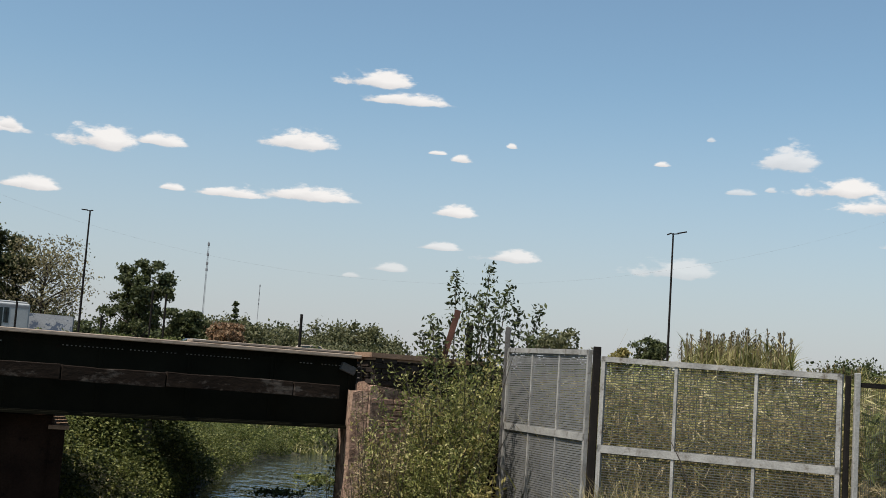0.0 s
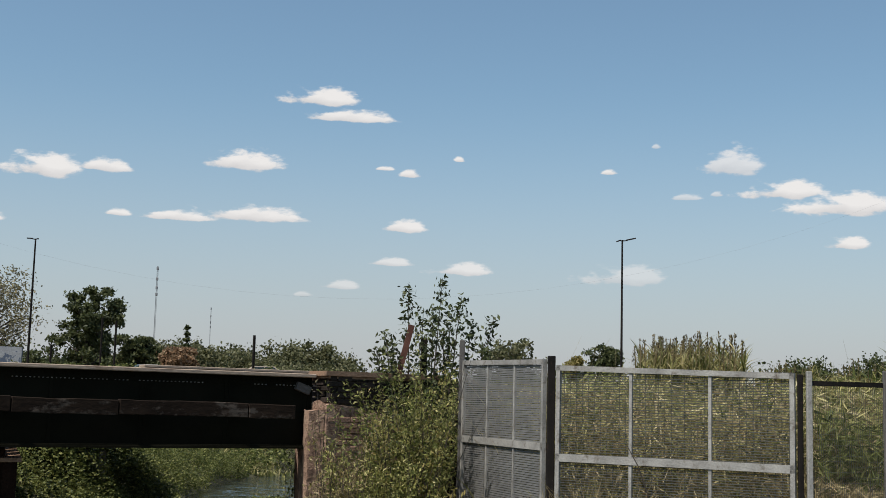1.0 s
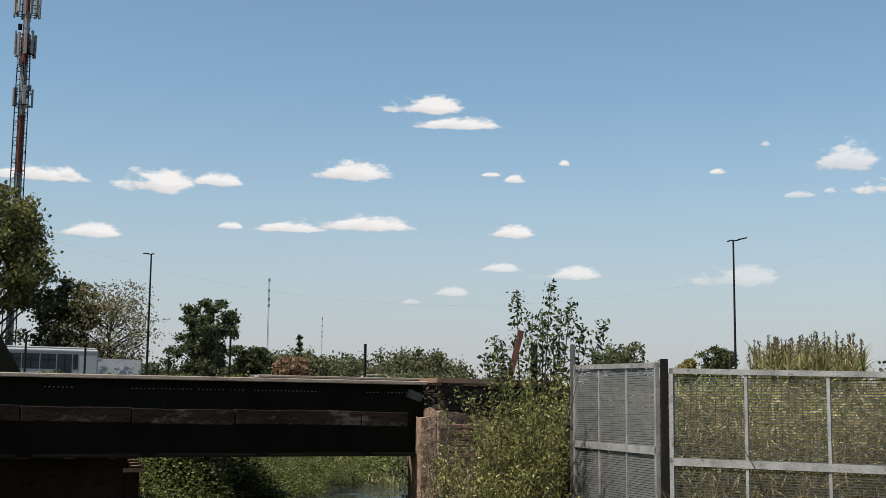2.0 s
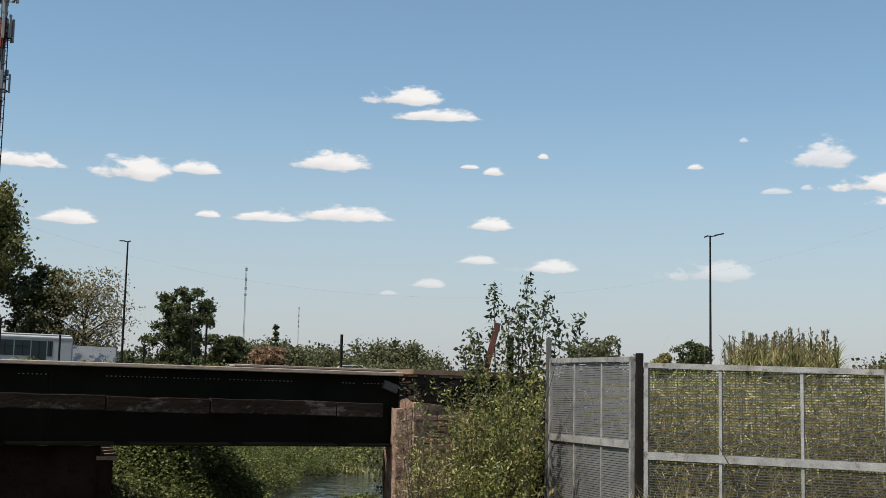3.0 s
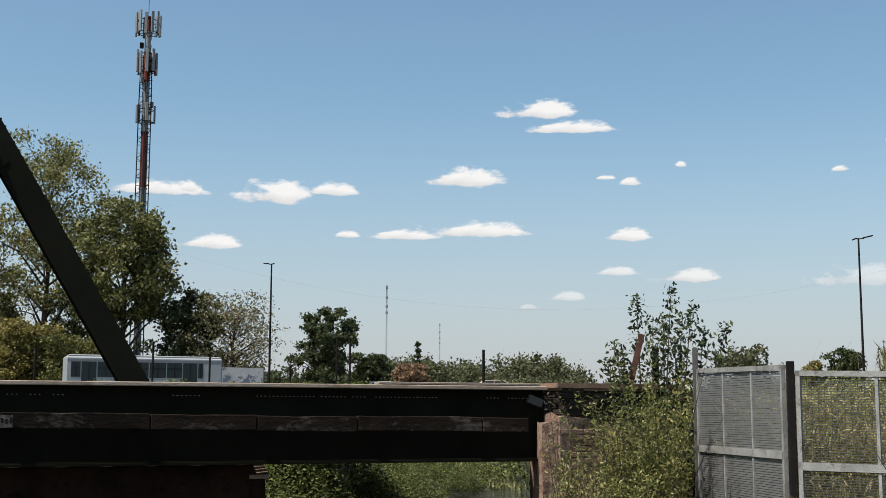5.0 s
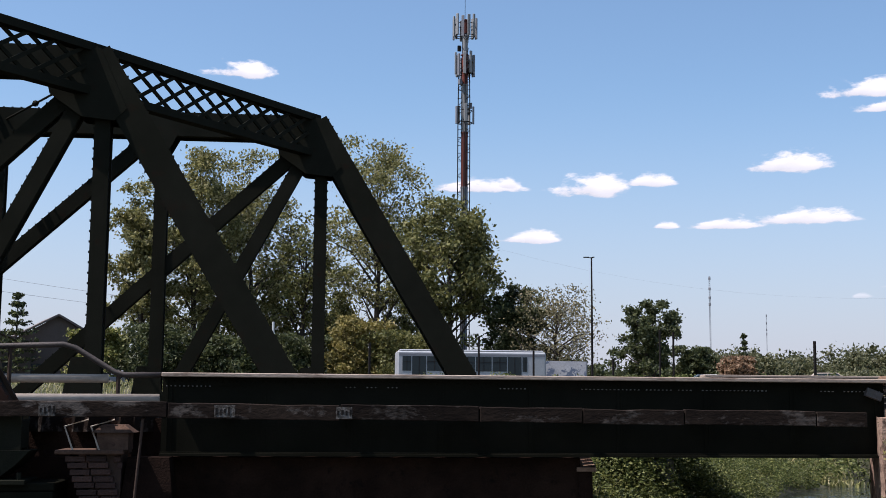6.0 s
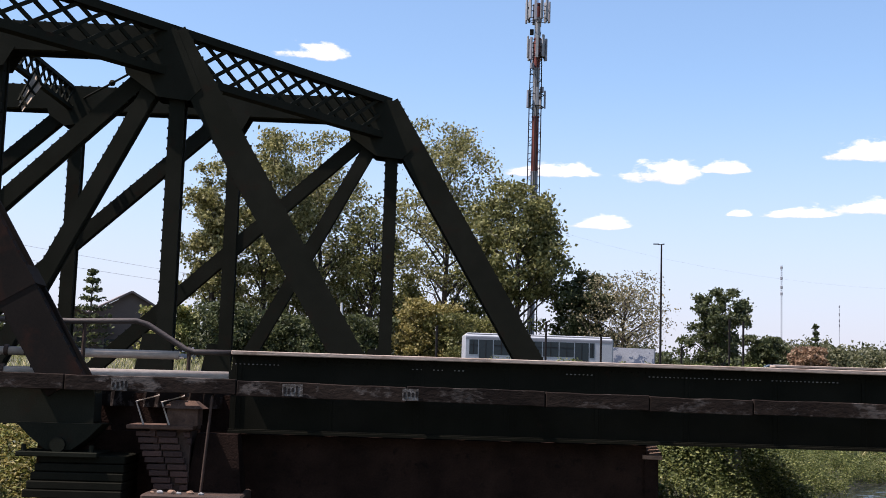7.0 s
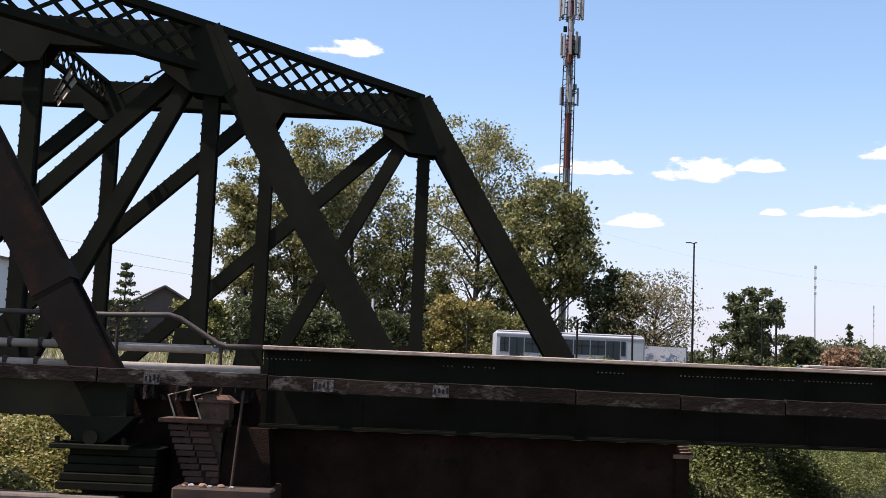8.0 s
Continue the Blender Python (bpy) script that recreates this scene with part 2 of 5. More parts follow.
def raw(name, verts, faces, material, parent=None, label=""):
    me = bpy.data.meshes.new(name)
    me.from_pydata(verts, [], faces)
    me.materials.append(material)
    ob = new(name, me)
    if parent:
        ob.parent = parent
    return tagged(ob, label)


def thing(name, m, label, category, group="", kind=""):
    ob = new(name)
    ob.matrix_world = m
    return tagged(ob, label, category, group, kind)


def box(bm, lo, hi, turn=None, bevel=0.0):
    """A box from corner lo to corner hi; bevelled if asked."""
    lo, hi = Vector(lo), Vector(hi)
    m = Matrix.Translation((lo + hi) / 2) @ Matrix.Diagonal((*(hi - lo), 1))
    if turn:
        m = turn @ m
    got = bmesh.ops.create_cube(bm, size=1, matrix=m)["verts"]
    if bevel:
        edges = list({e for v in got for e in v.link_edges})
        bmesh.ops.bevel(bm, geom=edges, offset=bevel, segments=1, affect="EDGES")


def beam(bm, a, b, w, h, up=(0, 0, 1)):
    """A rectangular bar from a to b: w across, h along up."""
    a, b, up = Vector(a), Vector(b), Vector(up)
    d = (b - a).normalized()
    side = d.cross(up).normalized()
    top = side.cross(d)
    vs = [bm.verts.new(p + side * sx * w / 2 + top * sz * h / 2) for p in (a, b) for sx, sz in ((-1, -1), (1, -1), (1, 1), (-1, 1))]
    for f in ((0, 1, 2, 3), (7, 6, 5, 4), (0, 4, 5, 1), (1, 5, 6, 2), (2, 6, 7, 3), (3, 7, 4, 0)):
        bm.faces.new([vs[i] for i in f])


def tube(bm, pts, radii, seg=8, cap=True):
    """A round tube through pts; radii one or a list."""
    pts = [Vector(p) for p in pts]
    radii = radii if isinstance(radii, (list, tuple)) else [radii] * len(pts)
    rings = []
    for i, p in enumerate(pts):
        d = (pts[min(i + 1, len(pts) - 1)] - pts[max(i - 1, 0)]).normalized()
        s = d.cross(Vector((0, 0, 1)) if abs(d.z) < 0.9 else Vector((1, 0, 0))).normalized()
        u = s.cross(d)
        rings.append([bm.verts.new(p + (s * math.cos(k * 2 * math.pi / seg) + u * math.sin(k * 2 * math.pi / seg)) * radii[i]) for k in range(seg)])
    for r0, r1 in zip(rings[:-1], rings[1:]):
        for k in range(seg):
            bm.faces.new((r0[k], r0[(k + 1) % seg], r1[(k + 1) % seg], r1[k]))
    if cap:
        bm.faces.new(rings[0][::-1])
        bm.faces.new(rings[-1])


def leaf_mesh(centres, size, rng, flat=0.0, long=1.6):
    """Vertices and faces of one folded four-cornered leaf at each centre."""
    n = len(centres)
    a = rng.normal(size=(n, 3))
    a[:, 2] *= 1 - flat
    a /= np.linalg.norm(a, axis=1, keepdims=True)
    b = np.cross(a, rng.normal(size=(n, 3)))
    b /= np.linalg.norm(b, axis=1, keepdims=True)
    c = np.cross(a, b)
    s = size * rng.uniform(0.6, 1.35, (n, 1))
    v = np.stack([centres - a * s * long / 2, centres + b * s / 2 + c * s * 0.12, centres + a * s * long / 2, centres - b * s / 2 + c * s * 0.12], 1)
    f = np.arange(4 * n).reshape(n, 4)
    return v.reshape(-1, 3).tolist(), f.tolist()


def blades(roots, heights, lean, width, rng, steps=3):
    """Bent tapering blades from the roots."""
    n = len(roots)
    az = rng.uniform(0, 2 * np.pi, n)
    out = np.stack([np.cos(az), np.sin(az), 0 * az], 1)
    face = rng.uniform(0, 2 * np.pi, n)
    side = np.stack([np.cos(face), np.sin(face), 0 * az], 1)
    ln = lean * rng.uniform(0.2, 1.4, n)
    vs = []
    for k in range(steps + 1):
        u = k / steps
        c = roots + out * (ln * heights * u ** 2)[:, None] + np.stack([0 * az, 0 * az, heights * (u - 0.18 * ln * u ** 3)], 1)
        w = (width * (1 - u) ** 0.7 + 0.0015) / 2
        vs += [c - side * w, c + side * w]
    v = np.stack(vs, 1)
    m = 2 * (steps + 1)
    base = (np.arange(n) * m)[:, None]
    f = np.concatenate([base + np.array([2 * k, 2 * k + 1, 2 * k + 3, 2 * k + 2]) for k in range(steps)], 0)
    return v.reshape(-1, 3).tolist(), f.tolist()

def prism(bm, poly, z0, z1, shrink=0.0):
    c = Vector((sum(p[0] for p in poly) / len(poly), sum(p[1] for p in poly) / len(poly)))
    lo = [bm.verts.new((p[0], p[1], z0)) for p in poly]
    hi = [bm.verts.new((p[0] + (c.x - p[0]) * shrink, p[1] + (c.y - p[1]) * shrink, z1)) for p in poly]
    q = len(poly)
    bm.faces.new(lo[::-1])
    bm.faces.new(hi)
    for i in range(q):
        bm.faces.new((lo[i], lo[(i + 1) % q], hi[(i + 1) % q], hi[i]))
    bmesh.ops.recalc_face_normals(bm, faces=bm.faces)


# ---- ground, water, road ----
rings = np.concatenate([[0.4], np.geomspace(1.2, 130, 190), np.geomspace(140, 3800, 26)])
bear = np.linspace(0, 2 * np.pi, 421)[:-1]
gx, gy = -np.sin(bear)[None] * rings[:, None], np.cos(bear)[None] * rings[:, None]
gz = height(gx, gy)
gv = np.stack([gx, gy, gz], -1).reshape(-1, 3).tolist()
nb = len(bear)
gf = [(i * nb + k, i * nb + (k + 1) % nb, (i + 1) * nb + (k + 1) % nb, (i + 1) * nb + k) for i in range(len(rings) - 1) for k in range(nb)]
gf.append(tuple(range(nb))[::-1])
ground = raw("ground", gv, gf, EARTH)
ground.data.shade_smooth()
tagged(ground, "uneven earth bank with dry and green grass", "ground", kind="structure")
bm = bmesh.new()
box(bm, (-45, -2, WATER - 0.02), (75, 140, WATER))
water = part("water", bm, WATERMAT)
water.matrix_world = BR
tagged(water, "slow grey-green river reflecting the sky", "river", kind="structure")
bm = bmesh.new()
ra, rb = polar(48, 140, 2.78), polar(-40, 76, 2.78)
beam(bm, ra, rb, 9.0, 0.14)
tagged(part("road", bm, ASPHALT), "grey asphalt road on a low embankment", "road", kind="structure")

# ---- the bridge ----
N1, STEP, SKEW = 15.26, 4.33, 3.40
NEAR_X = -6.82
PANELS = (2.95, 2.84, 3.02)         # panel length of each truss
TOP, LOW = 6.9, 1.25


def node(row, k):
    """Place of a truss's upper panel point, x and y along the bridge."""
    return NEAR_X + SKEW * row - (0.11 if row == 0 else 0.0) - PANELS[row] * k, N1 + STEP * row


def plate(bm, pts, y0, y1):
    """A flat plate with the outline pts (x, z), from y0 to y1."""
    f = [bm.verts.new((px, y, pz)) for y in (y0, y1) for px, pz in pts]
    q = len(pts)
    bm.faces.new(f[:q])
    bm.faces.new(f[q:][::-1])
    for i in range(q):
        bm.faces.new((f[i], f[(i + 1) % q], f[q + (i + 1) % q], f[q + i]))
    bmesh.ops.recalc_face_normals(bm, faces=bm.faces)


def truss(row):
    """One of the parallel trusses: two-panel diagonals, inclined end posts."""
    x0, n = node(row, 0)
    span = PANELS[row]
    paint = RUSTPAINT if row == 0 else STEEL
    t = thing("bridge_truss", BR @ pose(x0, n, 0), "dark green riveted steel railway bridge truss", "bridge", "trusses of the railway bridge")
    cnt = 8
    ux = [-span * k for k in range(cnt)]

    def piece(name, a, b, w, h, label="", paint=STEEL):
        bm = bmesh.new()
        up = (0, 1, 0)
        for s in (-1, 1):                       # two channels with cover plates
            beam(bm, Vector(a) + Vector((0, s * (w / 2 - 0.03), 0)), Vector(b) + Vector((0, s * (w / 2 - 0.03), 0)), h, 0.06, up)
        beam(bm, a, b, h * 0.8, w - 0.1, up)
        d = (Vector(b) - Vector(a))
        k = max(3, int(d.length / 0.16))
        side = d.normalized().cross(Vector((0, 1, 0)))
        for i in range(k):                       # rivet rows
            for s in (-1, 1):
                c = Vector(a) + d * (i + 0.5) / k + side * s * (h * 0.5 + 0.002) + Vector((0, -w / 2 + 0.03, 0))
                box(bm, c - Vector((0.016, 0.016, 0.016)), c + Vector((0.016, 0.016, 0.016)))
        return part(name, bm, paint, t, label)

    piece("top_chord", (-0.1, 0, TOP), (ux[-1] - 0.2, 0, TOP), 0.46, 0.46)
    piece("bottom_chord", (3.5, 0, LOW), (ux[-1] - span, 0, LOW), 0.4, 0.42)
    piece("end_post", (-0.13, 0, TOP + 0.12), (3.16, 0, 1.49), 0.5, 0.48, "inclined end post of dark riveted steel", paint)
    piece("end_post", (ux[-1], 0, TOP), (ux[-1] - span - 0.12, 0, LOW), 0.5, 0.44)
    for k, x in enumerate(ux):
        piece("vertical", (x, 0, LOW), (x, 0, TOP), 0.3, 0.24)
        if k == 0:
            piece("diagonal", (x - 0.15, 0, TOP - 0.2), (x - span, 0, LOW), 0.3, 0.25)
        if k + 2 < cnt:
            piece("diagonal", (x - 0.25, 0, TOP - 0.25), (x - 2 * span, 0, LOW), 0.24, 0.26)
        bm = bmesh.new()
        pts = [(x - 0.05, TOP + 0.2), (x + 0.38, TOP - 0.75), (x + 0.2, TOP - 0.95), (x - 0.3, TOP - 0.9), (x - 0.8, TOP - 0.55), (x - 0.95, TOP + 0.1)]
        if k:
            pts = [(x + 0.3, TOP - 0.2), (x + 0.14, TOP - 0.5), (x - 0.2, TOP - 0.55), (x - 0.5, TOP - 0.35), (x - 0.55, TOP - 0.2)]
        for yy in (-0.25, 0.25):
            plate(bm, pts, yy - 0.012, yy + 0.012)
        part("gusset_plate", bm, STEEL, t)
        bm = bmesh.new()
        prism(bm, [(x - 0.55, -0.2), (x + 0.3, -0.2), (x + 0.3, -0.175), (x - 0.55, -0.175)], LOW - 0.2, LOW + 1.05, 0.55)
        part("gusset_plate", bm, STEEL, t)
    bm = bmesh.new()
    plate(bm, [(2.62, LOW - 0.19), (3.62, LOW - 0.19), (3.46, LOW - 0.36), (3.28, LOW - 0.5), (2.98, LOW - 0.5), (2.8, LOW - 0.36)], -0.28, 0.28)
    tube(bm, [(3.13, -0.34, LOW - 0.44), (3.13, 0.34, LOW - 0.44)], 0.09, 12)
    box(bm, (2.66, -0.36, LOW - 0.58), (3.6, 0.36, LOW - 0.52), bevel=0.01)
    for bx in (2.74, 3.52):
        tube(bm, [(bx, -0.3, LOW - 0.52), (bx, -0.3, LOW - 0.44)], 0.03, 6)
    part("bearing_shoe", bm, STEEL, t)
    if row == 0:
        bm = bmesh.new()                             # splice band round the end post
        d = (Vector((3.3, 0, LOW)) - Vector((-0.13, 0, TOP + 0.12))).normalized()
        c = Vector((-0.13, 0, TOP + 0.12)) + d * 5.05
        beam(bm, c - d * 0.13, c + d * 0.13, 0.51, 0.515, (0, 1, 0))
        part("splice_band", bm, paint, t)
    return t


for row in range(3):
    truss(row)


def lattice(row, k0, k1, z0, z1, bars, reach, name, label):
    """A lattice strut from panel point k0 of one truss to k1 of the next."""
    a, b = Vector((*node(row, k0), 0)), Vector((*node(row + 1, k1), 0))
    a.x, b.x = a.x - 0.1, b.x - 0.1
    t = thing(name, BR, label, "bracing", "lattice struts between the trusses")
    up = Vector((0, 0, 1))
    for nm, z in (("upper_angle", z1), ("lower_angle", z0)):
        bm = bmesh.new()
        beam(bm, a + up * z, b + up * z, *((0.2, 0.13) if name == "portal_strut" else (0.1, 0.07)))
        part(nm, bm, STEEL, t)
    d = b - a
    off = d.normalized().cross(up) * 0.03
    for s in (1, -1):
        for k in range(-1, bars + 1):
            u0 = (k + 0.2) / bars
            u1 = u0 + reach
            p0, p1 = (u0, z0), (u1, z1)
            if s < 0:
                p0, p1 = (u0, z1), (u1, z0)
            if p1[0] > 1.0:
                k1 = (1.0 - p0[0]) / (p1[0] - p0[0])
                p1 = (1.0, p0[1] + (p1[1] - p0[1]) * k1)
            if p0[0] < 0.0:
                k0 = -p0[0] / (p1[0] - p0[0])
                p0 = (0.0, p0[1] + (p1[1] - p0[1]) * k0)
            if p1[0] - p0[0] < 0.03:
                continue
            bm = bmesh.new()
            beam(bm, a + d * p0[0] + up * p0[1] + off * s, a + d * p1[0] + up * p1[1] + off * s, 0.03, 0.062 if name == "portal_strut" else 0.036)
            part("lattice_bar", bm, STEEL, t)
    return t


for row in range(2):
    lattice(row, 0, 0, 6.42, 7.12, 11, 0.2, "portal_strut", "dark lattice portal strut joining the end posts")
    for k in (1, 3):
        lattice(row, k, k + 1, 6.7, 7.1, 13, 0.1, "sway_strut", "dark lattice sway strut between top chords")
for row in range(2):
    t = thing("tie_rod", BR, "thin steel tie rod with turnbuckle", "rod", "tie rods between the trusses")
    bm = bmesh.new()
    p0, p1 = Vector((*node(row, 0), 6.9)), Vector((*node(row + 1, 2), 6.9))
    tube(bm, [p0, p1], 0.02, 6)
    part("rod", bm, STEEL, t)
    bm = bmesh.new()
    tube(bm, [p0.lerp(p1, 0.62), p0.lerp(p1, 0.64), p0.lerp(p1, 0.66)], [0.03, 0.06, 0.03], 8)
    part("turnbuckle", bm, STEEL, t)
# knee plate under the sway strut, leaning back; its tan stands for sunlight
t = thing("knee_brace", BR, "knee plate with sunlight put in as tan, dark lattice bars, under the sway strut", "bracing")
kc = Vector((*node(1, 1), 0)).lerp(Vector((*node(2, 2), 0)), 0.3)


def lean_back(x, z):
    return Vector((kc.x + x, kc.y + (z - 6.0) * 0.55, z))


bm = bmesh.new()
pts = [(0.0, 6.8), (0.17, 6.52), (-0.04, 6.0), (-0.13, 6.2)]
f = [bm.verts.new(lean_back(x, z) + Vector((0, y, 0))) for y in (0.0, 0.02) for x, z in pts]
for q in ((0, 1, 2, 3), (7, 6, 5, 4), (0, 4, 5, 1), (1, 5, 6, 2), (2, 6, 7, 3), (3, 7, 4, 0)):
    bm.faces.new([f[i] for i in q])
bmesh.ops.recalc_face_normals(bm, faces=bm.faces)
part("plate", bm, TAN_SUNLIT, t)
for x0, z0, x1, z1 in ((-0.13, 6.62, 0.11, 6.33), (-0.14, 6.34, 0.02, 6.1), (0.12, 6.68, -0.1, 6.08), (-0.01, 6.86, 0.19, 6.52), (0.0, 6.84, -0.14, 6.2)):
    bm = bmesh.new()
    beam(bm, lean_back(x0, z0) - Vector((0, 0.03, 0)), lean_back(x1, z1) - Vector((0, 0.03, 0)), 0.03, 0.03)
    part("lattice_bar", bm, STEEL, t)

# the plate girders of the approach span
G0, G1 = -1.9, 7.25


def girder(n, x0, x1, z0, z1, label, front=True):
    t = thing("plate_girder", BR @ pose(0, n, 0), label, "girder", "plate girders of the approach span")
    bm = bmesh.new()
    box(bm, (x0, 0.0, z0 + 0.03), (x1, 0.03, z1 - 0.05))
    part("web_plate", bm, SHADED_STEEL, t)
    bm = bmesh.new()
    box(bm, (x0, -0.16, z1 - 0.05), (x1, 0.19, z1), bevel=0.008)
    part("top_flange", bm, FLANGE, t, "rusty top flange, sunlight in its colour")
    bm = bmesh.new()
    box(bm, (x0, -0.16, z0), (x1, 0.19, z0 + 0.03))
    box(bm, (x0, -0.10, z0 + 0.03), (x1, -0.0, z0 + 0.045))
    part("bottom_flange", bm, SHADED_STEEL, t)
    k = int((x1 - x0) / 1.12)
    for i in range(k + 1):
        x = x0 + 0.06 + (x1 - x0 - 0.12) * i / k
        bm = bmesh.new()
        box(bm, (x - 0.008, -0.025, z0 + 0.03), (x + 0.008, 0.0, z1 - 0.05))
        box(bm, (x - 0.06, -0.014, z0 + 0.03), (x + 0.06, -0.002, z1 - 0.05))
        part("stiffener", bm, SHADED_STEEL, t)
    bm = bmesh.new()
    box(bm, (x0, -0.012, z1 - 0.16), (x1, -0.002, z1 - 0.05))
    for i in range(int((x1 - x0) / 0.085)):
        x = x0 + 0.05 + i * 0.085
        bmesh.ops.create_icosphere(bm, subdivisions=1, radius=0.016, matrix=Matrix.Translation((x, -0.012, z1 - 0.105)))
    part("riveted_angle", bm, SHADED_STEEL, t)
    bm = bmesh.new()                             # rivet glints along the angle, put in as small pale boxes
    for i in range(int((x1 - x0) / 0.052)):
        x = x0 + 0.05 + i * 0.052
        if noise.noise(Vector((x * 0.9, 3.0, 0))) + 0.06 * (x - 2.0) > 0.0 and noise.noise(Vector((x * 7.0, 1.0, 2.0))) > -0.25:
            w_ = 0.008 + 0.006 * noise.noise(Vector((x * 15.0, 0, 0)))
            box(bm, (x - w_, -0.026, z1 - 0.166), (x + w_, -0.002, z1 - 0.154))
    tagged(part("glint_row", bm, GLINT, t, "sunlit rivet glints painted pale"), kind="stuff")
    bm = bmesh.new()
    box(bm, (-0.11, -0.05, -0.05), (0.11, 0.02, 0.06), Matrix.Translation((x1 - 0.14, -0.02, z1 - 0.2)) @ Matrix.Rotation(0.35, 4, "Y"), bevel=0.006)
    part("end_bracket", bm, OLDPOST, t, "loose grey bracket at the girder's end")
    return t


girder(15.6, G0, G1, 0.985, 1.985, "dark riveted plate girder with rusty sunlit top edge")
girder(24.3, G0 + 9.5, G1 + 7.2, 1.2, 2.26, "dark plate girder on the far side of the deck")
deck = thing("bridge_deck", BR, "dark timber sleepers of the railway deck", "deck")
for i in range(60):
    x = -14 + i * 0.55
    bm = bmesh.new()
    beam(bm, (x - 1.0, 15.8, 1.36), (x + 5.6, 24.1, 1.36), 0.3, 0.2)
    part("sleeper", bm, TIMBER, deck)
bm = bmesh.new()
for yy in (17.0, 18.6, 21.3, 22.9):
    box(bm, (-16, yy - 0.04, 1.46), (13, yy + 0.04, 1.6))
part("rails", bm, RUSTY, deck, "rusty rails")

# Deck hidden behind the girder, added to cast shade on the bank.
far = thing("unseen_shade_deck", BR, "unseen dark deck added behind to shade the bank", "deck")
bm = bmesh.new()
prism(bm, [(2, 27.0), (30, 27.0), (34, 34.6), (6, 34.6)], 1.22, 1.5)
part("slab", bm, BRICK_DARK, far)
# timber kerb along the outer face
kerb = thing("timber_kerb", BR, "weathered dark timber kerb with flaking pale paint", "timber beam")
rk = random.Random(5)


def kerb_drop(x):
    """The kerb sinks a little towards the abutment."""
    return -0.068 * min(1.0, max(0.0, (x + 2.0) / 8.7))


x = -7.4
while x < 6.7:
    w = rk.choice((1.25, 1.65, 2.0))
    e = min(x + w, 6.7)
    bm = bmesh.new()
    dz = rk.uniform(-0.008, 0.008)
    box(bm, (x + 0.006, 14.85, 1.45), (e - 0.006, 14.96, 1.629), bevel=0.008)
    bmesh.ops.subdivide_edges(bm, edges=[q for q in bm.edges if q.calc_length() > 0.5], cuts=14)
    for v in bm.verts:                           # split and worn arrises
        v.co.z += kerb_drop(v.co.x) + dz + 0.011 * noise.noise(v.co * Vector((4.0, 1.0, 9.0)))
        v.co.y += 0.006 * noise.noise(v.co * 5.0)
    part("plank", bm, TIMBER, kerb)
    x = e
for k in range(10):
    x = -6.9 + 1.45 * k
    bm = bmesh.new()
    beam(bm, (x, 14.96, 1.53 + kerb_drop(x)), (x, 15.62, 1.5), 0.12, 0.1)
    part("outrigger", bm, DARKPOST, kerb)
for px, pale in ((-3.2, False), (-1.21, True), (0.2, False)):
    t = thing("stencil_mark", BR, "peeling pale stencilled mark on the timber kerb", "sign", "stencilled marks on the kerb")
    z = 1.462 + kerb_drop(px)
    bm = bmesh.new()
    box(bm, (px, 14.832, z), (px + (0.24 if pale else 0.19), 14.836, z + 0.14))
    part("paint_panel", bm, OLDPAINT, t)
    for k in range(4):
        bm = bmesh.new()
        q0, q1 = rk.uniform(0, 0.03), rk.uniform(0.05, 0.08)
        box(bm, (px + 0.015 + k * 0.048, 14.828, z + 0.02 + q0), (px + 0.04 + k * 0.048, 14.832, z + 0.04 + q1))
        part("bar", bm, DARKPOST, t)

# pipes and handrail beside the truss
for z, r, x1, y in ((1.91, 0.055, -2.58, 15.75), (1.665, 0.062, -1.94, 15.62)):
    t = thing("pipe", BR, "pale grey painted service pipe with sunlit top", "pipe", "service pipes along the bridge")
    bm = bmesh.new()
    tube(bm, [(-9, y, z - 0.03), (x1, y, z)], r, 14)
    part("tube", bm, PIPE, t, smooth_faces=True)
    for cx in (-5.1, -4.72):
        bm = bmesh.new()
        tube(bm, [(cx, y, z), (cx + 0.05, y, z)], r + 0.014, 14)
        part("clamp", bm, RUSTY, t)
t = thing("handrail", BR, "rusty bent tube handrail on the bridge", "handrail")
bm = bmesh.new()
tube(bm, [(-9, 15.7, 2.27), (-3.89, 15.7, 2.29), (-3.12, 15.7, 2.32), (-2.98, 15.7, 2.28), (-2.5, 15.7, 1.99), (-2.38, 15.7, 1.955), (-1.9, 15.7, 1.96)], 0.036, 10)
part("rail", bm, RAILPAINT, t, smooth_faces=True)
for px, top in ((-3.75, 2.28), (-5.4, 2.28), (-2.45, 1.95)):
    bm = bmesh.new()
    tube(bm, [(px, 15.7, 1.4), (px, 15.7, top)], 0.025, 8)
    part("post", bm, RUSTY, t)

# piers
pier = thing("bridge_pier", BR, "dark brick pier under the girder", "pier")
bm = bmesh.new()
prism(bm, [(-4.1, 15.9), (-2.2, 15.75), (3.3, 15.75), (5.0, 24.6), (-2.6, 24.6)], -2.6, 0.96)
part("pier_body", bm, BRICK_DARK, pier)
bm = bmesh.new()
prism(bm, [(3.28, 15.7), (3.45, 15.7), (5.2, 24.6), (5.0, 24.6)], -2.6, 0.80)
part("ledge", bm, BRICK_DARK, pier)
bm = bmesh.new()
prism(bm, [(3.24, 15.66), (3.49, 15.66), (5.24, 24.6), (5.0, 24.6)], 0.80, 0.85)
part("coping", bm, COPING, pier)

# Block added to keep the gap under the kerb dark.
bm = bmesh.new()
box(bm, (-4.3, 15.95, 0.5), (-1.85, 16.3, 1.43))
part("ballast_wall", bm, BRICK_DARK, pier)
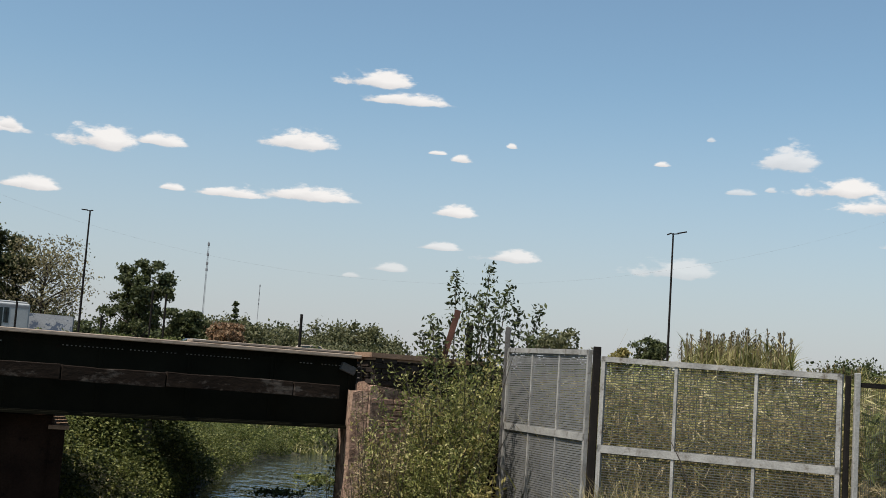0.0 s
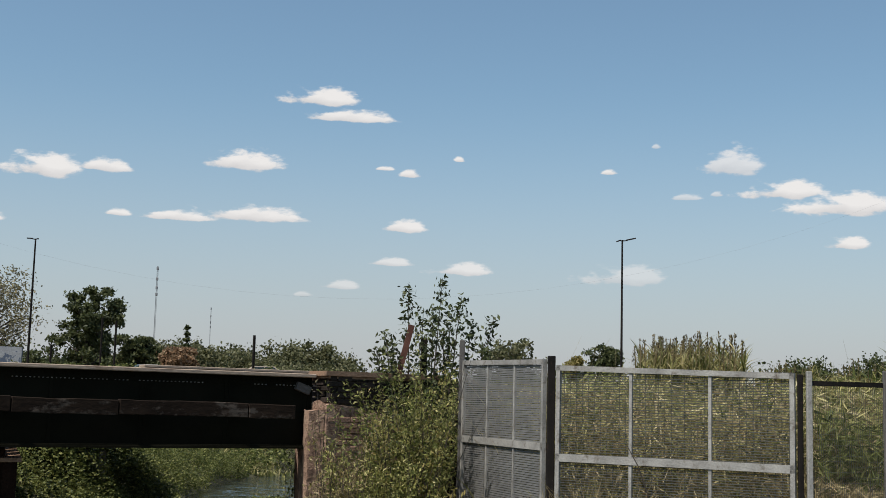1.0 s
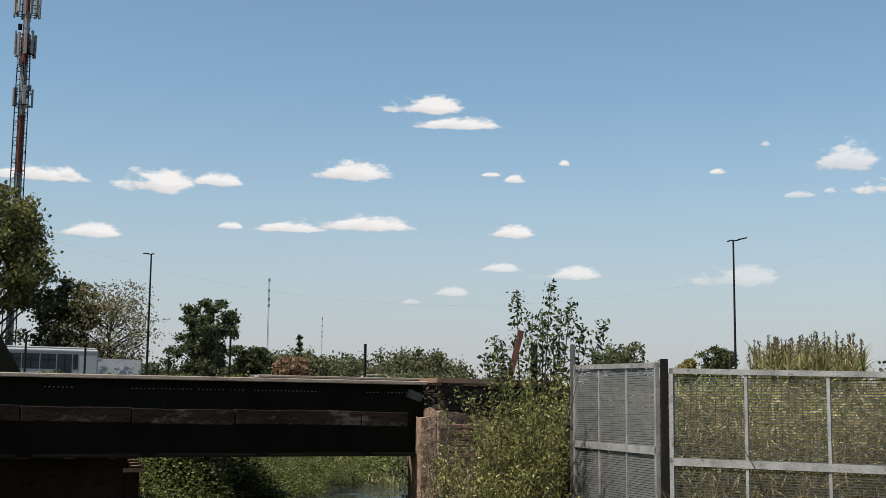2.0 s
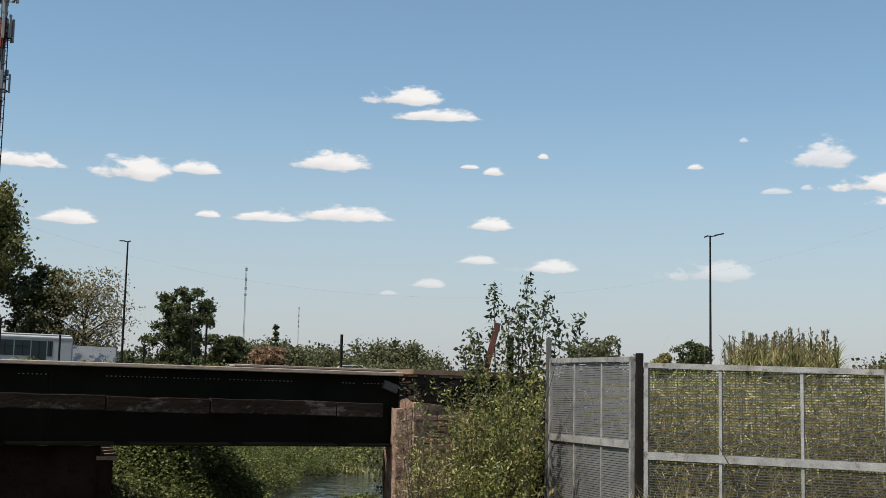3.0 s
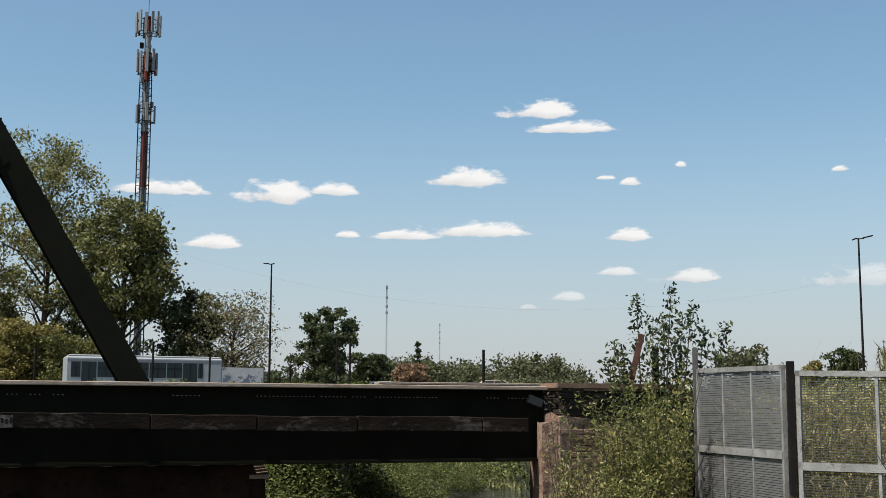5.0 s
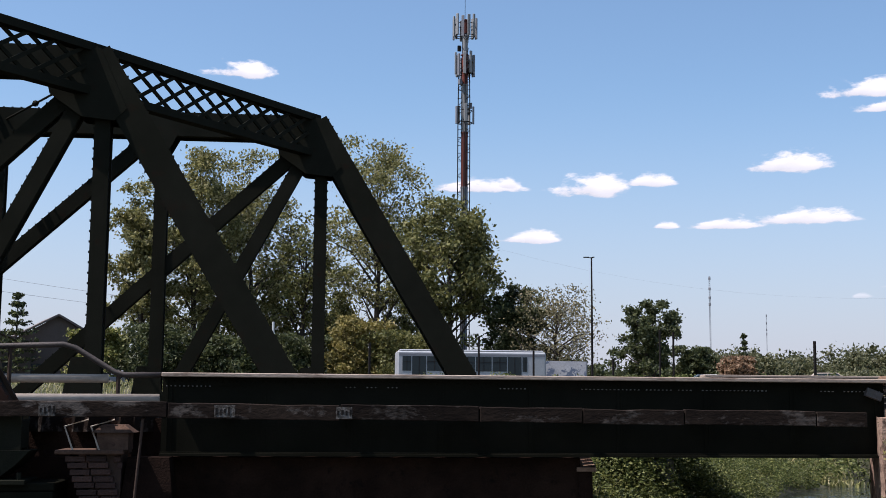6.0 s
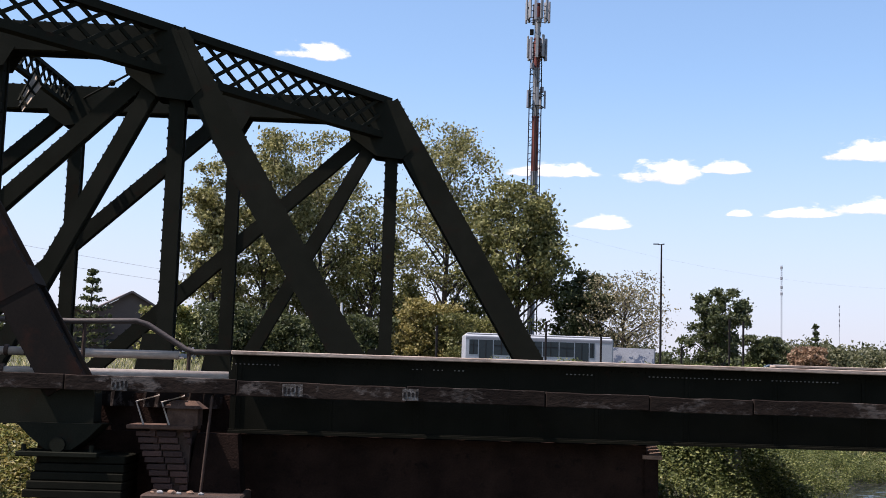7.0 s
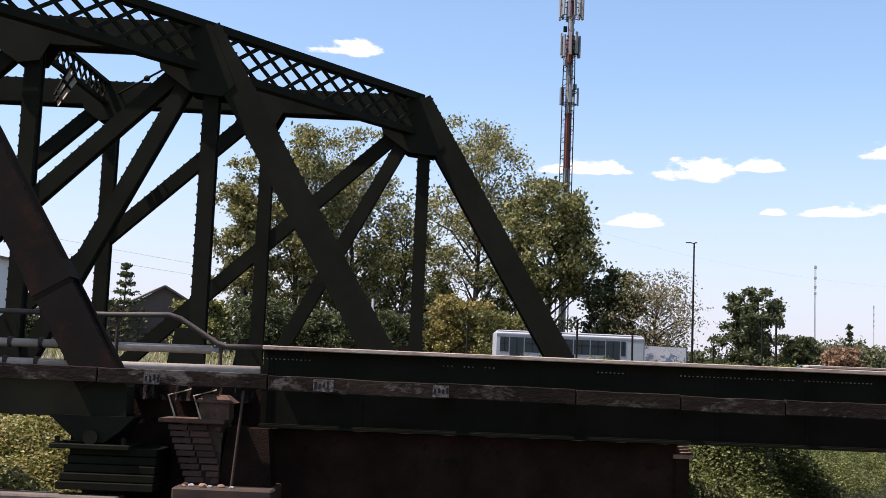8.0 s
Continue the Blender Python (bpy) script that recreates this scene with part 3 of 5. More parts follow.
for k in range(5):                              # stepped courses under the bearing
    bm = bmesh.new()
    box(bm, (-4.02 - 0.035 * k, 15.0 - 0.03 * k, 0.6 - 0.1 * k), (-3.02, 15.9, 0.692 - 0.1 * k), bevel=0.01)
    part("grillage_beam", bm, SHADED_STEEL, pier)

# brick buttress in front of the pier
butt = thing("brick_buttress", BR, "flared old red brick buttress with stone cap", "buttress")
bm = bmesh.new()
prism(bm, [(-2.64, 15.05), (-2.28, 15.05), (-2.28, 15.6), (-2.64, 15.6)], 0.3, 1.02)
part("core", bm, RUSTY, butt)
bm = bmesh.new()
prism(bm, [(-2.30, 15.05), (-1.66, 15.05), (-1.66, 15.6), (-2.30, 15.6)], 0.3, 0.98, 0.25)
part("flank", bm, BRICK_DARK, butt)
bm = bmesh.new()
box(bm, (-3.02, 14.93, 1.02), (-2.24, 15.6, 1.07), bevel=0.01)
part("ledge", bm, DARK_STONE, butt)
bm = bmesh.new()
prism(bm, [(-2.56, 15.0), (-2.2, 15.0), (-2.2, 15.4), (-2.56, 15.4)], 1.07, 1.27)
prism(bm, [(-2.62, 14.95), (-2.14, 14.95), (-2.14, 15.45), (-2.62, 15.45)], 1.27, 1.36, 0.45)
part("cap_stone", bm, DARK_STONE, butt)

# abutment pillar
AB = [(7.36, 15.75), (7.365, 15.29), (9.25, 15.42), (9.7, 17.2), (8.0, 17.2)]


def grow(poly, d):
    c = Vector((sum(p[0] for p in poly) / len(poly), sum(p[1] for p in poly) / len(poly)))
    return [tuple(Vector(p) + (Vector(p) - c).normalized() * d) for p in poly]


abut = thing("abutment_pillar", BR, "old brick abutment pillar, shade painted above, sunlit pink render below", "pillar")
bm = bmesh.new()
prism(bm, grow(AB, -0.025), -2.4, 1.96)
part("core", bm, MORTAR, abut)
bm = bmesh.new()
prism(bm, grow(AB, 0.10), 1.965, 2.03)
prism(bm, grow(AB, 0.05), 1.93, 1.963)
part("coping", bm, COPING, abut, "weathered brown coping slab")
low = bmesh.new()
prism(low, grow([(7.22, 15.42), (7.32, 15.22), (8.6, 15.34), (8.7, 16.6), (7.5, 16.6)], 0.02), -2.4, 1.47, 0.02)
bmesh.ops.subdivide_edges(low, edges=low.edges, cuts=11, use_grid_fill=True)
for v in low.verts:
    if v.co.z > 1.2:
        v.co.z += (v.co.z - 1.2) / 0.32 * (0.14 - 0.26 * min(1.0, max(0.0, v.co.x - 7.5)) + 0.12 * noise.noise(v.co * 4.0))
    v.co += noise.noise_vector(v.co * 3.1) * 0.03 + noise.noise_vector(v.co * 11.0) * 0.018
part("render_skirt", low, PLASTER, abut, "crumbling pinkish render, sunlight in its colour")
low = bmesh.new()
prism(low, [(7.08, 15.40), (7.08, 15.26), (7.28, 15.2), (7.42, 16.0), (7.29, 16.0)], -2.4, 1.5, 0.02)
bmesh.ops.subdivide_edges(low, edges=low.edges, cuts=9, use_grid_fill=True)
for v in low.verts:
    v.co += noise.noise_vector(v.co * 2.7) * 0.03 + noise.noise_vector(v.co * 9.0) * 0.014
part("outer_facing", low, PLASTER, abut, "pale crumbling outer facing of the pillar")
wing = thing("wing_wall", BR, "low brown wall top running back from the abutment", "wall")
bm = bmesh.new()
beam(bm, (9.2, 16.1, 1.9), (13.2, 18.2, 1.9), 0.25, 0.16)
part("rail", bm, COPING, wing)
bm = bmesh.new()
beam(bm, (9.2, 16.1, 0.2), (13.2, 18.2, 0.2), 0.2, 3.2)
part("wall_body", bm, BRICK_DARK, wing)
t = thing("leaning_post", Matrix.Identity(4), "leaning rusty red steel post beside the abutment", "post")
bm = bmesh.new()
beam(bm, polar(0.6, 17.6, 0.9), polar(-0.84, 17.6, 2.72), 0.085, 0.085, (0, 1, 0))
part("bar", bm, RUSTRED, t)
t = thing("stub_post", Matrix.Identity(4), "dark upright stub post behind the abutment", "post")
bm = bmesh.new()
beam(bm, polar(-1.5, 17.8, 0.2), polar(-1.42, 17.8, 2.56), 0.09, 0.09, (0, 1, 0))
part("bar", bm, DARKPOST, t)
t = thing("concrete_column", Matrix.Translation(polar(13.1, 32)), "grey concrete column behind the bridge", "column")
bm = bmesh.new()
box(bm, (-0.28, -0.3, -2.2), (0.28, 0.3, 0.32), bevel=0.03)
part("shaft", bm, CONCRETE, t)
t = thing("fallen_board", Matrix.Identity(4), "pale board fallen in the grass behind the gate", "board")
bm = bmesh.new()
beam(bm, polar(-4.6, 19.5, 1.35), polar(-9.3, 17.5, 0.75), 0.05, 0.14)
part("plank", bm, PIPE, t)
# drain pipe and slabs by the buttress
t = thing("drain_pipe", BR, "thin rusty upright drain pipe on the pier", "pipe")
bm = bmesh.new()
tube(bm, [(-2.11, 14.9, 0.3), (-2.03, 14.9, 1.42), (-1.99, 15.1, 1.52)], 0.017, 8)
part("tube", bm, RUSTY, t)
t = thing("stone_ledge", BR, "broken stone ledge at the foot of the pier", "ledge")
bm = bmesh.new()
box(bm, (-2.75, 14.6, -0.9), (-1.6, 15.7, 0.3), bevel=0.02)
part("slab", bm, RUSTY, t)
t = thing("concrete_slab", BR, "long low pale concrete slab beside the river", "slab")
bm = bmesh.new()
box(bm, (-9, 14.7, -2.4), (-3.4, 15.2, 0.14), bevel=0.02)
part("slab", bm, MORTAR, t)

# ---- the gates ----
def gate_leaf(a, b, za, zb, mid, label, wire):
    """A framed mesh leaf from a to b: two rows of three panes."""
    a, b = Vector(a), Vector(b)
    L = (b - a).length
    ang = math.degrees(math.atan2(b.y - a.y, b.x - a.x))
    t = thing("gate_leaf", pose(a.x, a.y, 0, 0, 0, ang), label, "gate", "leaves of the mesh gate")
    bot = 0.10

    def zt(x):
        return za + (zb - za) * x / L

    bm = bmesh.new()
    beam(bm, (0, 0, zt(0) - 0.03), (L, 0, zt(L) - 0.03), 0.05, 0.06)
    part("top_rail", bm, GALV, t)
    bm = bmesh.new()
    beam(bm, (0, 0, mid), (L, 0, mid - 0.01), 0.05, 0.085)
    part("middle_rail", bm, GALV, t)
    bm = bmesh.new()
    beam(bm, (0, 0, bot), (L, 0, bot), 0.05, 0.06)
    part("bottom_rail", bm, GALV, t)
    for x in (0.025, L - 0.025):
        bm = bmesh.new()
        beam(bm, (x, 0, bot), (x, 0, zt(x)), 0.05, 0.05, (0, 1, 0))
        part("stile", bm, GALV, t)
    for k in (1, 2):
        bm = bmesh.new()
        beam(bm, (L * k / 3, 0.003, bot), (L * k / 3, 0.003, zt(L * k / 3) - 0.05), 0.035, 0.035, (0, 1, 0))
        part("mullion", bm, GALV, t)
    for k in range(3):
        for lo, hi in ((bot + 0.03, mid - 0.03), (mid + 0.03, max(zt(0), zt(L)) - 0.065)):
            bm = bmesh.new()
            x0, x1 = L * k / 3 + 0.02, L * (k + 1) / 3 - 0.02
            z = lo + 0.014
            while z < hi:
                beam(bm, (x0, 0.0, z), (x1, 0.0, z), 0.006, 0.0215 if wire is SUNLIT_WIRE else 0.009)
                z += 0.0285
            for j in range(1, int((x1 - x0) / 0.075) + 1):
                beam(bm, (x0 + j * 0.075, 0.006, lo), (x0 + j * 0.075, 0.006, hi), 0.004, 0.0035, (0, 1, 0))
            part("mesh_pane", bm, wire, t)
    return t


HINGE, RIGHT, FAR = polar(-7.27, 14.62), polar(-18.0, 13.57), polar(-3.28, 17.05)
gate_leaf(FAR, polar(-6.98, 14.62), 2.22, 2.17, 1.17, "open galvanised mesh gate leaf with three panes", SUNLIT_WIRE)
gate_leaf(polar(-7.52, 14.5), RIGHT, 2.10, 2.03, 1.05, "closed galvanised mesh gate leaf with three panes", WIRE)


def post(p, top, w, material, label, sides=4):
    t = thing("gate_post", Matrix.Translation((p.x, p.y, 0)), label, "post", "gate and fence posts")
    bm = bmesh.new()
    g = ground_z(p.x, p.y)
    if sides == 4:
        box(bm, (-w / 2, -w / 2, g - 0.3), (w / 2, w / 2, top), bevel=0.006)
    else:
        tube(bm, [(0, 0, g - 0.3), (0, 0, top)], w / 2, 10)
    part("shaft", bm, material, t)
    return t


post(HINGE, 2.21, 0.085, DARKPOST, "dark rusty square hinge post")
post(polar(-3.18, 17.1), 2.5, 0.07, OLDPOST, "weathered grey square gate post")
post(polar(-18.22, 13.55), 2.02, 0.05, DARKPOST, "dark rusty gate latch post")
post(polar(-18.6, 13.5), 2.05, 0.055, GALV, "galvanised square gate post")
post(polar(-21.75, 13.9), 2.08, 0.045, OLDPOST, "weathered grey steel fence post")
post(polar(-27.5, 14.6), 2.1, 0.06, DARKPOST, "dark painted steel fence post")
fence = thing("mesh_fence", Matrix.Identity(4), "dark wire mesh fence panel with top rail", "fence")
fa, fb, fc = polar(-18.7, 13.52), polar(-21.75, 13.92), polar(-27.5, 14.62)
for p, q in ((fa, fb), (fb, fc)):
    bm = bmesh.new()
    beam(bm, p + Vector((0, 0, 1.93)), q + Vector((0, 0, 1.93)), 0.04, 0.05)
    part("top_rail", bm, DARKPOST, fence)
    bm = bmesh.new()
    z = 0.2
    while z < 1.9:
        beam(bm, p + Vector((0, 0, z)), q + Vector((0, 0, z)), 0.0025, 0.0025)
        z += 0.055
    for j in range(40):
        c = p.lerp(q, j / 40)
        beam(bm, c + Vector((0, 0, 0.2)), c + Vector((0, 0, 1.9)), 0.0025, 0.0025, (0, 1, 0))
    part("mesh_panel", bm, WIRE, fence)

# ---- distance: trees, lamps, tower, houses, vehicles ----
def tree(az, r, top, crown, leaves, size, material, label, seed, base=None, limbs=15, spread=0.5, trunk=0.16, name="tree", low=0.28):
    """A tree by bearing and distance; crown: half width across; top: height above the datum."""
    rng = np.random.default_rng(seed)
    leaves, size, spread = int(leaves * 1.7), size * 0.76, spread * 0.8
    p = polar(az, r)
    g = ground_z(p.x, p.y)
    h = top - g
    t = thing(name, Matrix.Translation((p.x, p.y, g)), label, "tree")
    wood = bmesh.new()
    tips = []
    tk = [Vector((0, 0, -0.2))]
    for k in range(1, 6):
        tk.append(Vector((rng.normal() * 0.04 * h * 0.3 * k / 5, rng.normal() * 0.04 * h * 0.3 * k / 5, h * 0.78 * k / 5)))
    tube(wood, tk, [trunk * (1 - 0.17 * k) for k in range(6)], 7)
    for k in range(limbs):
        u = low + (1 - low) * (k + rng.uniform()) / limbs
        z0 = h * u * 0.75
        a = k * 2.4 + rng.uniform(-0.5, 0.5)
        reach = 0.8 * crown * math.sqrt(max(0.08, 1 - (abs(u - 0.5) * 1.75) ** 2)) * rng.uniform(0.75, 1.05)
        i = min(4, int(z0 / (h * 0.78) * 5))
        s = tk[i].lerp(tk[i + 1], z0 / (h * 0.78) * 5 - i)
        e = Vector((math.cos(a) * reach, math.sin(a) * reach, min(h * 0.95, z0 + h * rng.uniform(0.10, 0.25))))
        m = s.lerp(e, 0.5) + Vector((0, 0, h * 0.05 * rng.uniform(-0.4, 1)))
        rr = trunk * 0.42 * (1.1 - u * 0.6)
        tube(wood, [s, m, e], [rr, rr * 0.6, rr * 0.2], 5, False)
        for j in range(6):
            q = (m if j % 2 else s.lerp(m, 0.6)).lerp(e, rng.uniform(0.1, 1.0))
            w = q + Vector(rng.normal(size=3)) * crown * 0.2
            w.z = min(w.z + h * 0.03, h)
            tube(wood, [q, w], [rr * 0.25, rr * 0.1], 3, False)
            tips.append(w)
    tips.append(Vector((tk[-1].x, tk[-1].y, h * 0.97)))
    part("trunk", wood, BARK, t)
    tp = np.array([tuple(v) for v in tips])
    who = rng.integers(0, len(tp), leaves)
    c = tp[who] + rng.normal(size=(leaves, 3)) * np.array([1, 1, 0.75]) * crown * 0.2 * spread * 1.25
    c[:, 2] = np.minimum(c[:, 2], h + rng.uniform(-0.5, 0.1, leaves))
    v, f = leaf_mesh(c, size, rng)
    raw("crown", v, f, material, t)
    return t


tree(34.2, 118, 25.0, 6.0, 10500, 0.27, LEAF_POPLAR, "tall green poplar with open crown behind the truss", 11, limbs=22, trunk=0.4)
tree(31.7, 122, 26.0, 5.8, 7000, 0.27, LEAF_POPLAR, "tall yellowing poplar with thin crown", 12, limbs=20, trunk=0.38)
tree(36.5, 116, 22.0, 3.7, 8000, 0.27, LEAF_POPLAR, "yellow-green street tree with open crown", 13, limbs=18, trunk=0.3)
tree(29.2, 120, 20.0, 5.0, 4200, 0.27, LEAF_MID, "mid green bushy tree behind the truss", 14, limbs=18, trunk=0.35)
tree(25.9, 124, 28.5, 6.3, 8800, 0.27, LEAF_POPLAR, "tall thin-crowned green tree", 15, limbs=22, trunk=0.4)
tree(22.6, 112, 20.3, 5.0, 9500, 0.31, LEAF_MID, "dense green broadleaf tree", 16, limbs=22, trunk=0.35)
tree(26.9, 110, 9.4, 3.4, 6000, 0.26, LEAF_YELLOW, "low yellow-green bushy tree", 17, limbs=16, trunk=0.2, low=0.1)
for az_, top_, half_, seed_ in ((27.7, 13.0, 3.6, 31), (30.6, 15.0, 4.2, 32), (33.3, 14.0, 4.0, 33), (35.6, 12.0, 3.2, 34), (24.6, 12.5, 3.4, 35)):
    tree(az_, 127, top_, half_, 4600, 0.27, LEAF_MID, "dense lower tree in the shade of the poplars", seed_, limbs=16, trunk=0.22, low=0.08)
tree(29.6, 109, 7.6, 3.4, 3200, 0.26, LEAF_DARK, "low dark shrubby tree", 30, limbs=16, trunk=0.2, low=0.1)
tree(35.5, 108, 8.3, 4.2, 5600, 0.26, LEAF_DARK, "low dark shrubby tree", 18, limbs=16, trunk=0.2, low=0.1)
tree(38.3, 104, 7.6, 2.6, 6000, 0.25, LEAF_BUSH, "low green garden tree", 19, limbs=14, trunk=0.2, low=0.1)
tree(32.4, 108, 7.4, 4.0, 4200, 0.26, LEAF_DARK, "low dark shrubby tree", 20, limbs=16, trunk=0.2, low=0.1)
tree(24.6, 108, 8.0, 4.0, 5200, 0.26, LEAF_MID, "low green shrubby tree", 21, limbs=16, trunk=0.2, low=0.1)
tree(19.6, 112, 12.6, 3.0, 9000, 0.26, LEAF_DARK, "upright dark green tree beside the road", 22, limbs=18, trunk=0.22, low=0.12)
tree(17.7, 110, 12.2, 4.4, 3000, 0.2, LEAF_PALE, "half-bare pale autumn tree", 23, limbs=30, trunk=0.26, low=0.15, spread=0.6)
tree(13.6, 105, 10.5, 3.1, 5600, 0.25, LEAF_DARK, "rounded dark green tree", 24, limbs=15, trunk=0.25, low=0.12, spread=0.4)
tree(11.4, 120, 7.3, 2.6, 4800, 0.26, LEAF_DARK, "small dark green tree", 25, limbs=14, trunk=0.2, low=0.1)
tree(9.7, 118, 6.3, 2.0, 2500, 0.24, LEAF_RUST, "rounded reddish brown shrub tree", 26, limbs=14, trunk=0.15, low=0.05)
tree(-5.4, 95, 6.7, 2.3, 1100, 0.27, LEAF_FAR, "yellow-green tree beyond the field", 27, limbs=14, trunk=0.18, low=0.1)
tree(-9.6, 110, 7.3, 2.0, 1500, 0.29, LEAF_DARK, "rounded dark tree beyond the field", 28, limbs=14, trunk=0.18, low=0.1)
tree(-8.3, 112, 6.2, 1.6, 1440, 0.27, LEAF_YELLOW, "small yellowing tree beyond the field", 29, limbs=12, trunk=0.14, low=0.1)


def conifer(az, r, top, half, label, seed):
    rng = np.random.default_rng(seed)
    p = polar(az, r)
    g = ground_z(p.x, p.y)
    h = top - g
    t = thing("conifer", Matrix.Translation((p.x, p.y, g)), label, "tree")
    bm = bmesh.new()
    tube(bm, [(0, 0, -0.2), (0, 0, h)], [0.16, 0.03], 6)
    pts = []
    for k in range(9):
        u = 0.2 + 0.77 * k / 8
        for j in range(7):
            a = j * 0.9 + k
            R = half * (1.05 - u) * rng.uniform(0.8, 1.15)
            e = Vector((math.cos(a) * R, math.sin(a) * R, h * u + 0.12 * R))
            tube(bm, [(0, 0, h * u), e], [0.04, 0.015], 3, False)
            for q in range(16):
                pts.append(np.array(Vector((0, 0, h * u)).lerp(e, rng.uniform(0.15, 1))) + rng.normal(size=3) * 0.12)
    part("trunk", bm, BARK, t)
    v, f = leaf_mesh(np.array(pts), 0.22, rng)
    raw("crown", v, f, LEAF_DARK, t)


conifer(41.7, 108, 10.6, 3.0, "dark layered conifer behind the house", 41)
conifer(44.0, 118, 10.3, 1.8, "dark conifer beside the house", 42)
conifer(9.3, 150, 10.2, 1.5, "narrow dark cypress on the skyline", 43)

# far woods


def woods(az0, az1, r, lo, hi, crowns, material, label, seed, size=0.28):
    """Many overlapping far crowns with trunks, their tops between lo and hi."""
    rg = np.random.default_rng(seed)
    more = np.random.default_rng(seed + 500)
    pts = []
    bmx = bmesh.new()
    for k in range(crowns):
        a, rr, top = rg.uniform(az0, az1), r + rg.uniform(-10, 10), lo + (hi - lo) * rg.uniform() ** 1.5
        half = rg.uniform(1.3, 2.6)
        c = np.array(polar(a, rr, top - half * 0.9))
        for j in range(7):
            q = c + rg.normal(size=3) * np.array([0.6, 0.6, 0.45]) * half
            q[2] = min(q[2], top - half * 0.25)
            pts.append(q + rg.normal(size=(60, 3)) * half * 0.26)
            pts.append(q + more.normal(size=(55, 3)) * half * 0.28)
        m = int(40)
        pts.append(np.stack([c[0] + rg.normal(size=m) * half, c[1] + rg.normal(size=m) * half, rg.uniform(2.4, max(3.0, c[2]), m)], 1))
        tube(bmx, [polar(a, rr, 2.0), polar(a, rr, top - half)], [0.16, 0.06], 4)
    v, f = leaf_mesh(np.concatenate(pts), size, rg, long=1.3)
    tagged(raw("far_woods", v, f, material), label, "woods", kind="stuff")
    tagged(part("far_trunks", bmx, BARK), "thin trunks of the far woods", "woods", kind="stuff")


woods(1.9, 11.5, 165, 5.8, 9.2, 75, LEAF_FAR, "band of dusty green trees along the skyline", 51)
woods(2.5, 12.5, 150, 5.0, 7.4, 45, LEAF_FAR, "darker trees in front of the skyline woods", 56)
woods(11.0, 21.5, 150, 5.0, 7.5, 55, LEAF_DARK, "band of dark trees behind the road", 52)
woods(21.0, 50.0, 150, 5.5, 9.0, 120, LEAF_DARK, "band of dark trees behind the houses", 53)
woods(-32.0, -17.5, 150, 5.5, 8.2, 60, LEAF_DARK, "dark tree band beyond the field", 54)
woods(-18.5, -9.0, 160, 3.9, 5.2, 40, LEAF_FAR, "low dusty trees beyond the reeds", 57)
woods(-9.0, -3.0, 170, 4.5, 6.2, 25, LEAF_DARK, "low dark tree band beyond the field", 55)


def street_lamp(az, r, top, arms, label):
    p = polar(az, r)
    g = ground_z(p.x, p.y)
    t = thing("street_lamp", Matrix.Translation((p.x, p.y, g)) @ pose(0, 0, 0, 0, 0, az), label, "street lamp", "street lamps along the road")
    h = top - g
    bm = bmesh.new()
    tube(bm, [(0, 0, -0.2), (0, 0, h * 0.5), (0, 0, h)], [0.085, 0.07, 0.05], 8)
    part("pole", bm, DARKPOST, t)
    for sgn, ln, tilt in arms:
        bm = bmesh.new()
        tube(bm, [(0, 0, h - 0.05), (sgn * ln * 0.4, 0, h - 0.02)], 0.035, 6)
        a = part("arm", bm, DARKPOST, t)
        bm = bmesh.new()
        beam(bm, (sgn * ln * 0.3, 0, h), (sgn * ln, 0, h + tilt), 0.2, 0.055)
        part("lamp_head", bm, DARKPOST, t, "flat dark lamp head")
    return t


street_lamp(16.04, 85, 11.75, ((-1, 0.55, 0.0), (1, 0.2, 0.0)), "tall thin dark street lamp with one flat head")
street_lamp(-10.42, 75, 11.75, ((-1, 0.35, -0.1), (1, 0.8, 0.12)), "tall thin dark street lamp with two flat heads")
street_lamp(38.3, 135, 12.2, ((-1, 1.2, 0.0),), "pale street lamp behind the houses")


def mast(az, r, top, w, label):
    p = polar(az, r)
    g = 2.5
    t = thing("radio_mast", Matrix.Translation((p.x, p.y, g)), label, "mast")
    h = top - g
    bm = bmesh.new()
    for k in range(3):
        a = k * 2.094
        tube(bm, [(math.cos(a) * w, math.sin(a) * w, 0), (math.cos(a) * w, math.sin(a) * w, h)], w * 0.16, 4)
    n = int(h / (w * 3))
    for i in range(n):
        for k in range(3):
            a, b = k * 2.094, (k + 1) * 2.094
            beam(bm, (math.cos(a) * w, math.sin(a) * w, h * i / n), (math.cos(b) * w, math.sin(b) * w, h * (i + 1) / n), w * 0.15, w * 0.15)
    part("lattice", bm, GREYPAINT, t)
    for u in (0.98, 0.9, 0.83, 0.78):
        bm = bmesh.new()
        box(bm, (-w * 1.4, -w, h * u - 0.5), (w * 1.6, w, h * u + 0.5), bevel=0.1)
        part("antenna", bm, GREYPAINT, t)


mast(10.74, 420, 45.0, 0.24, "distant thin grey lattice radio mast")
mast(8.29, 520, 39.5, 0.15, "distant very thin grey radio mast")

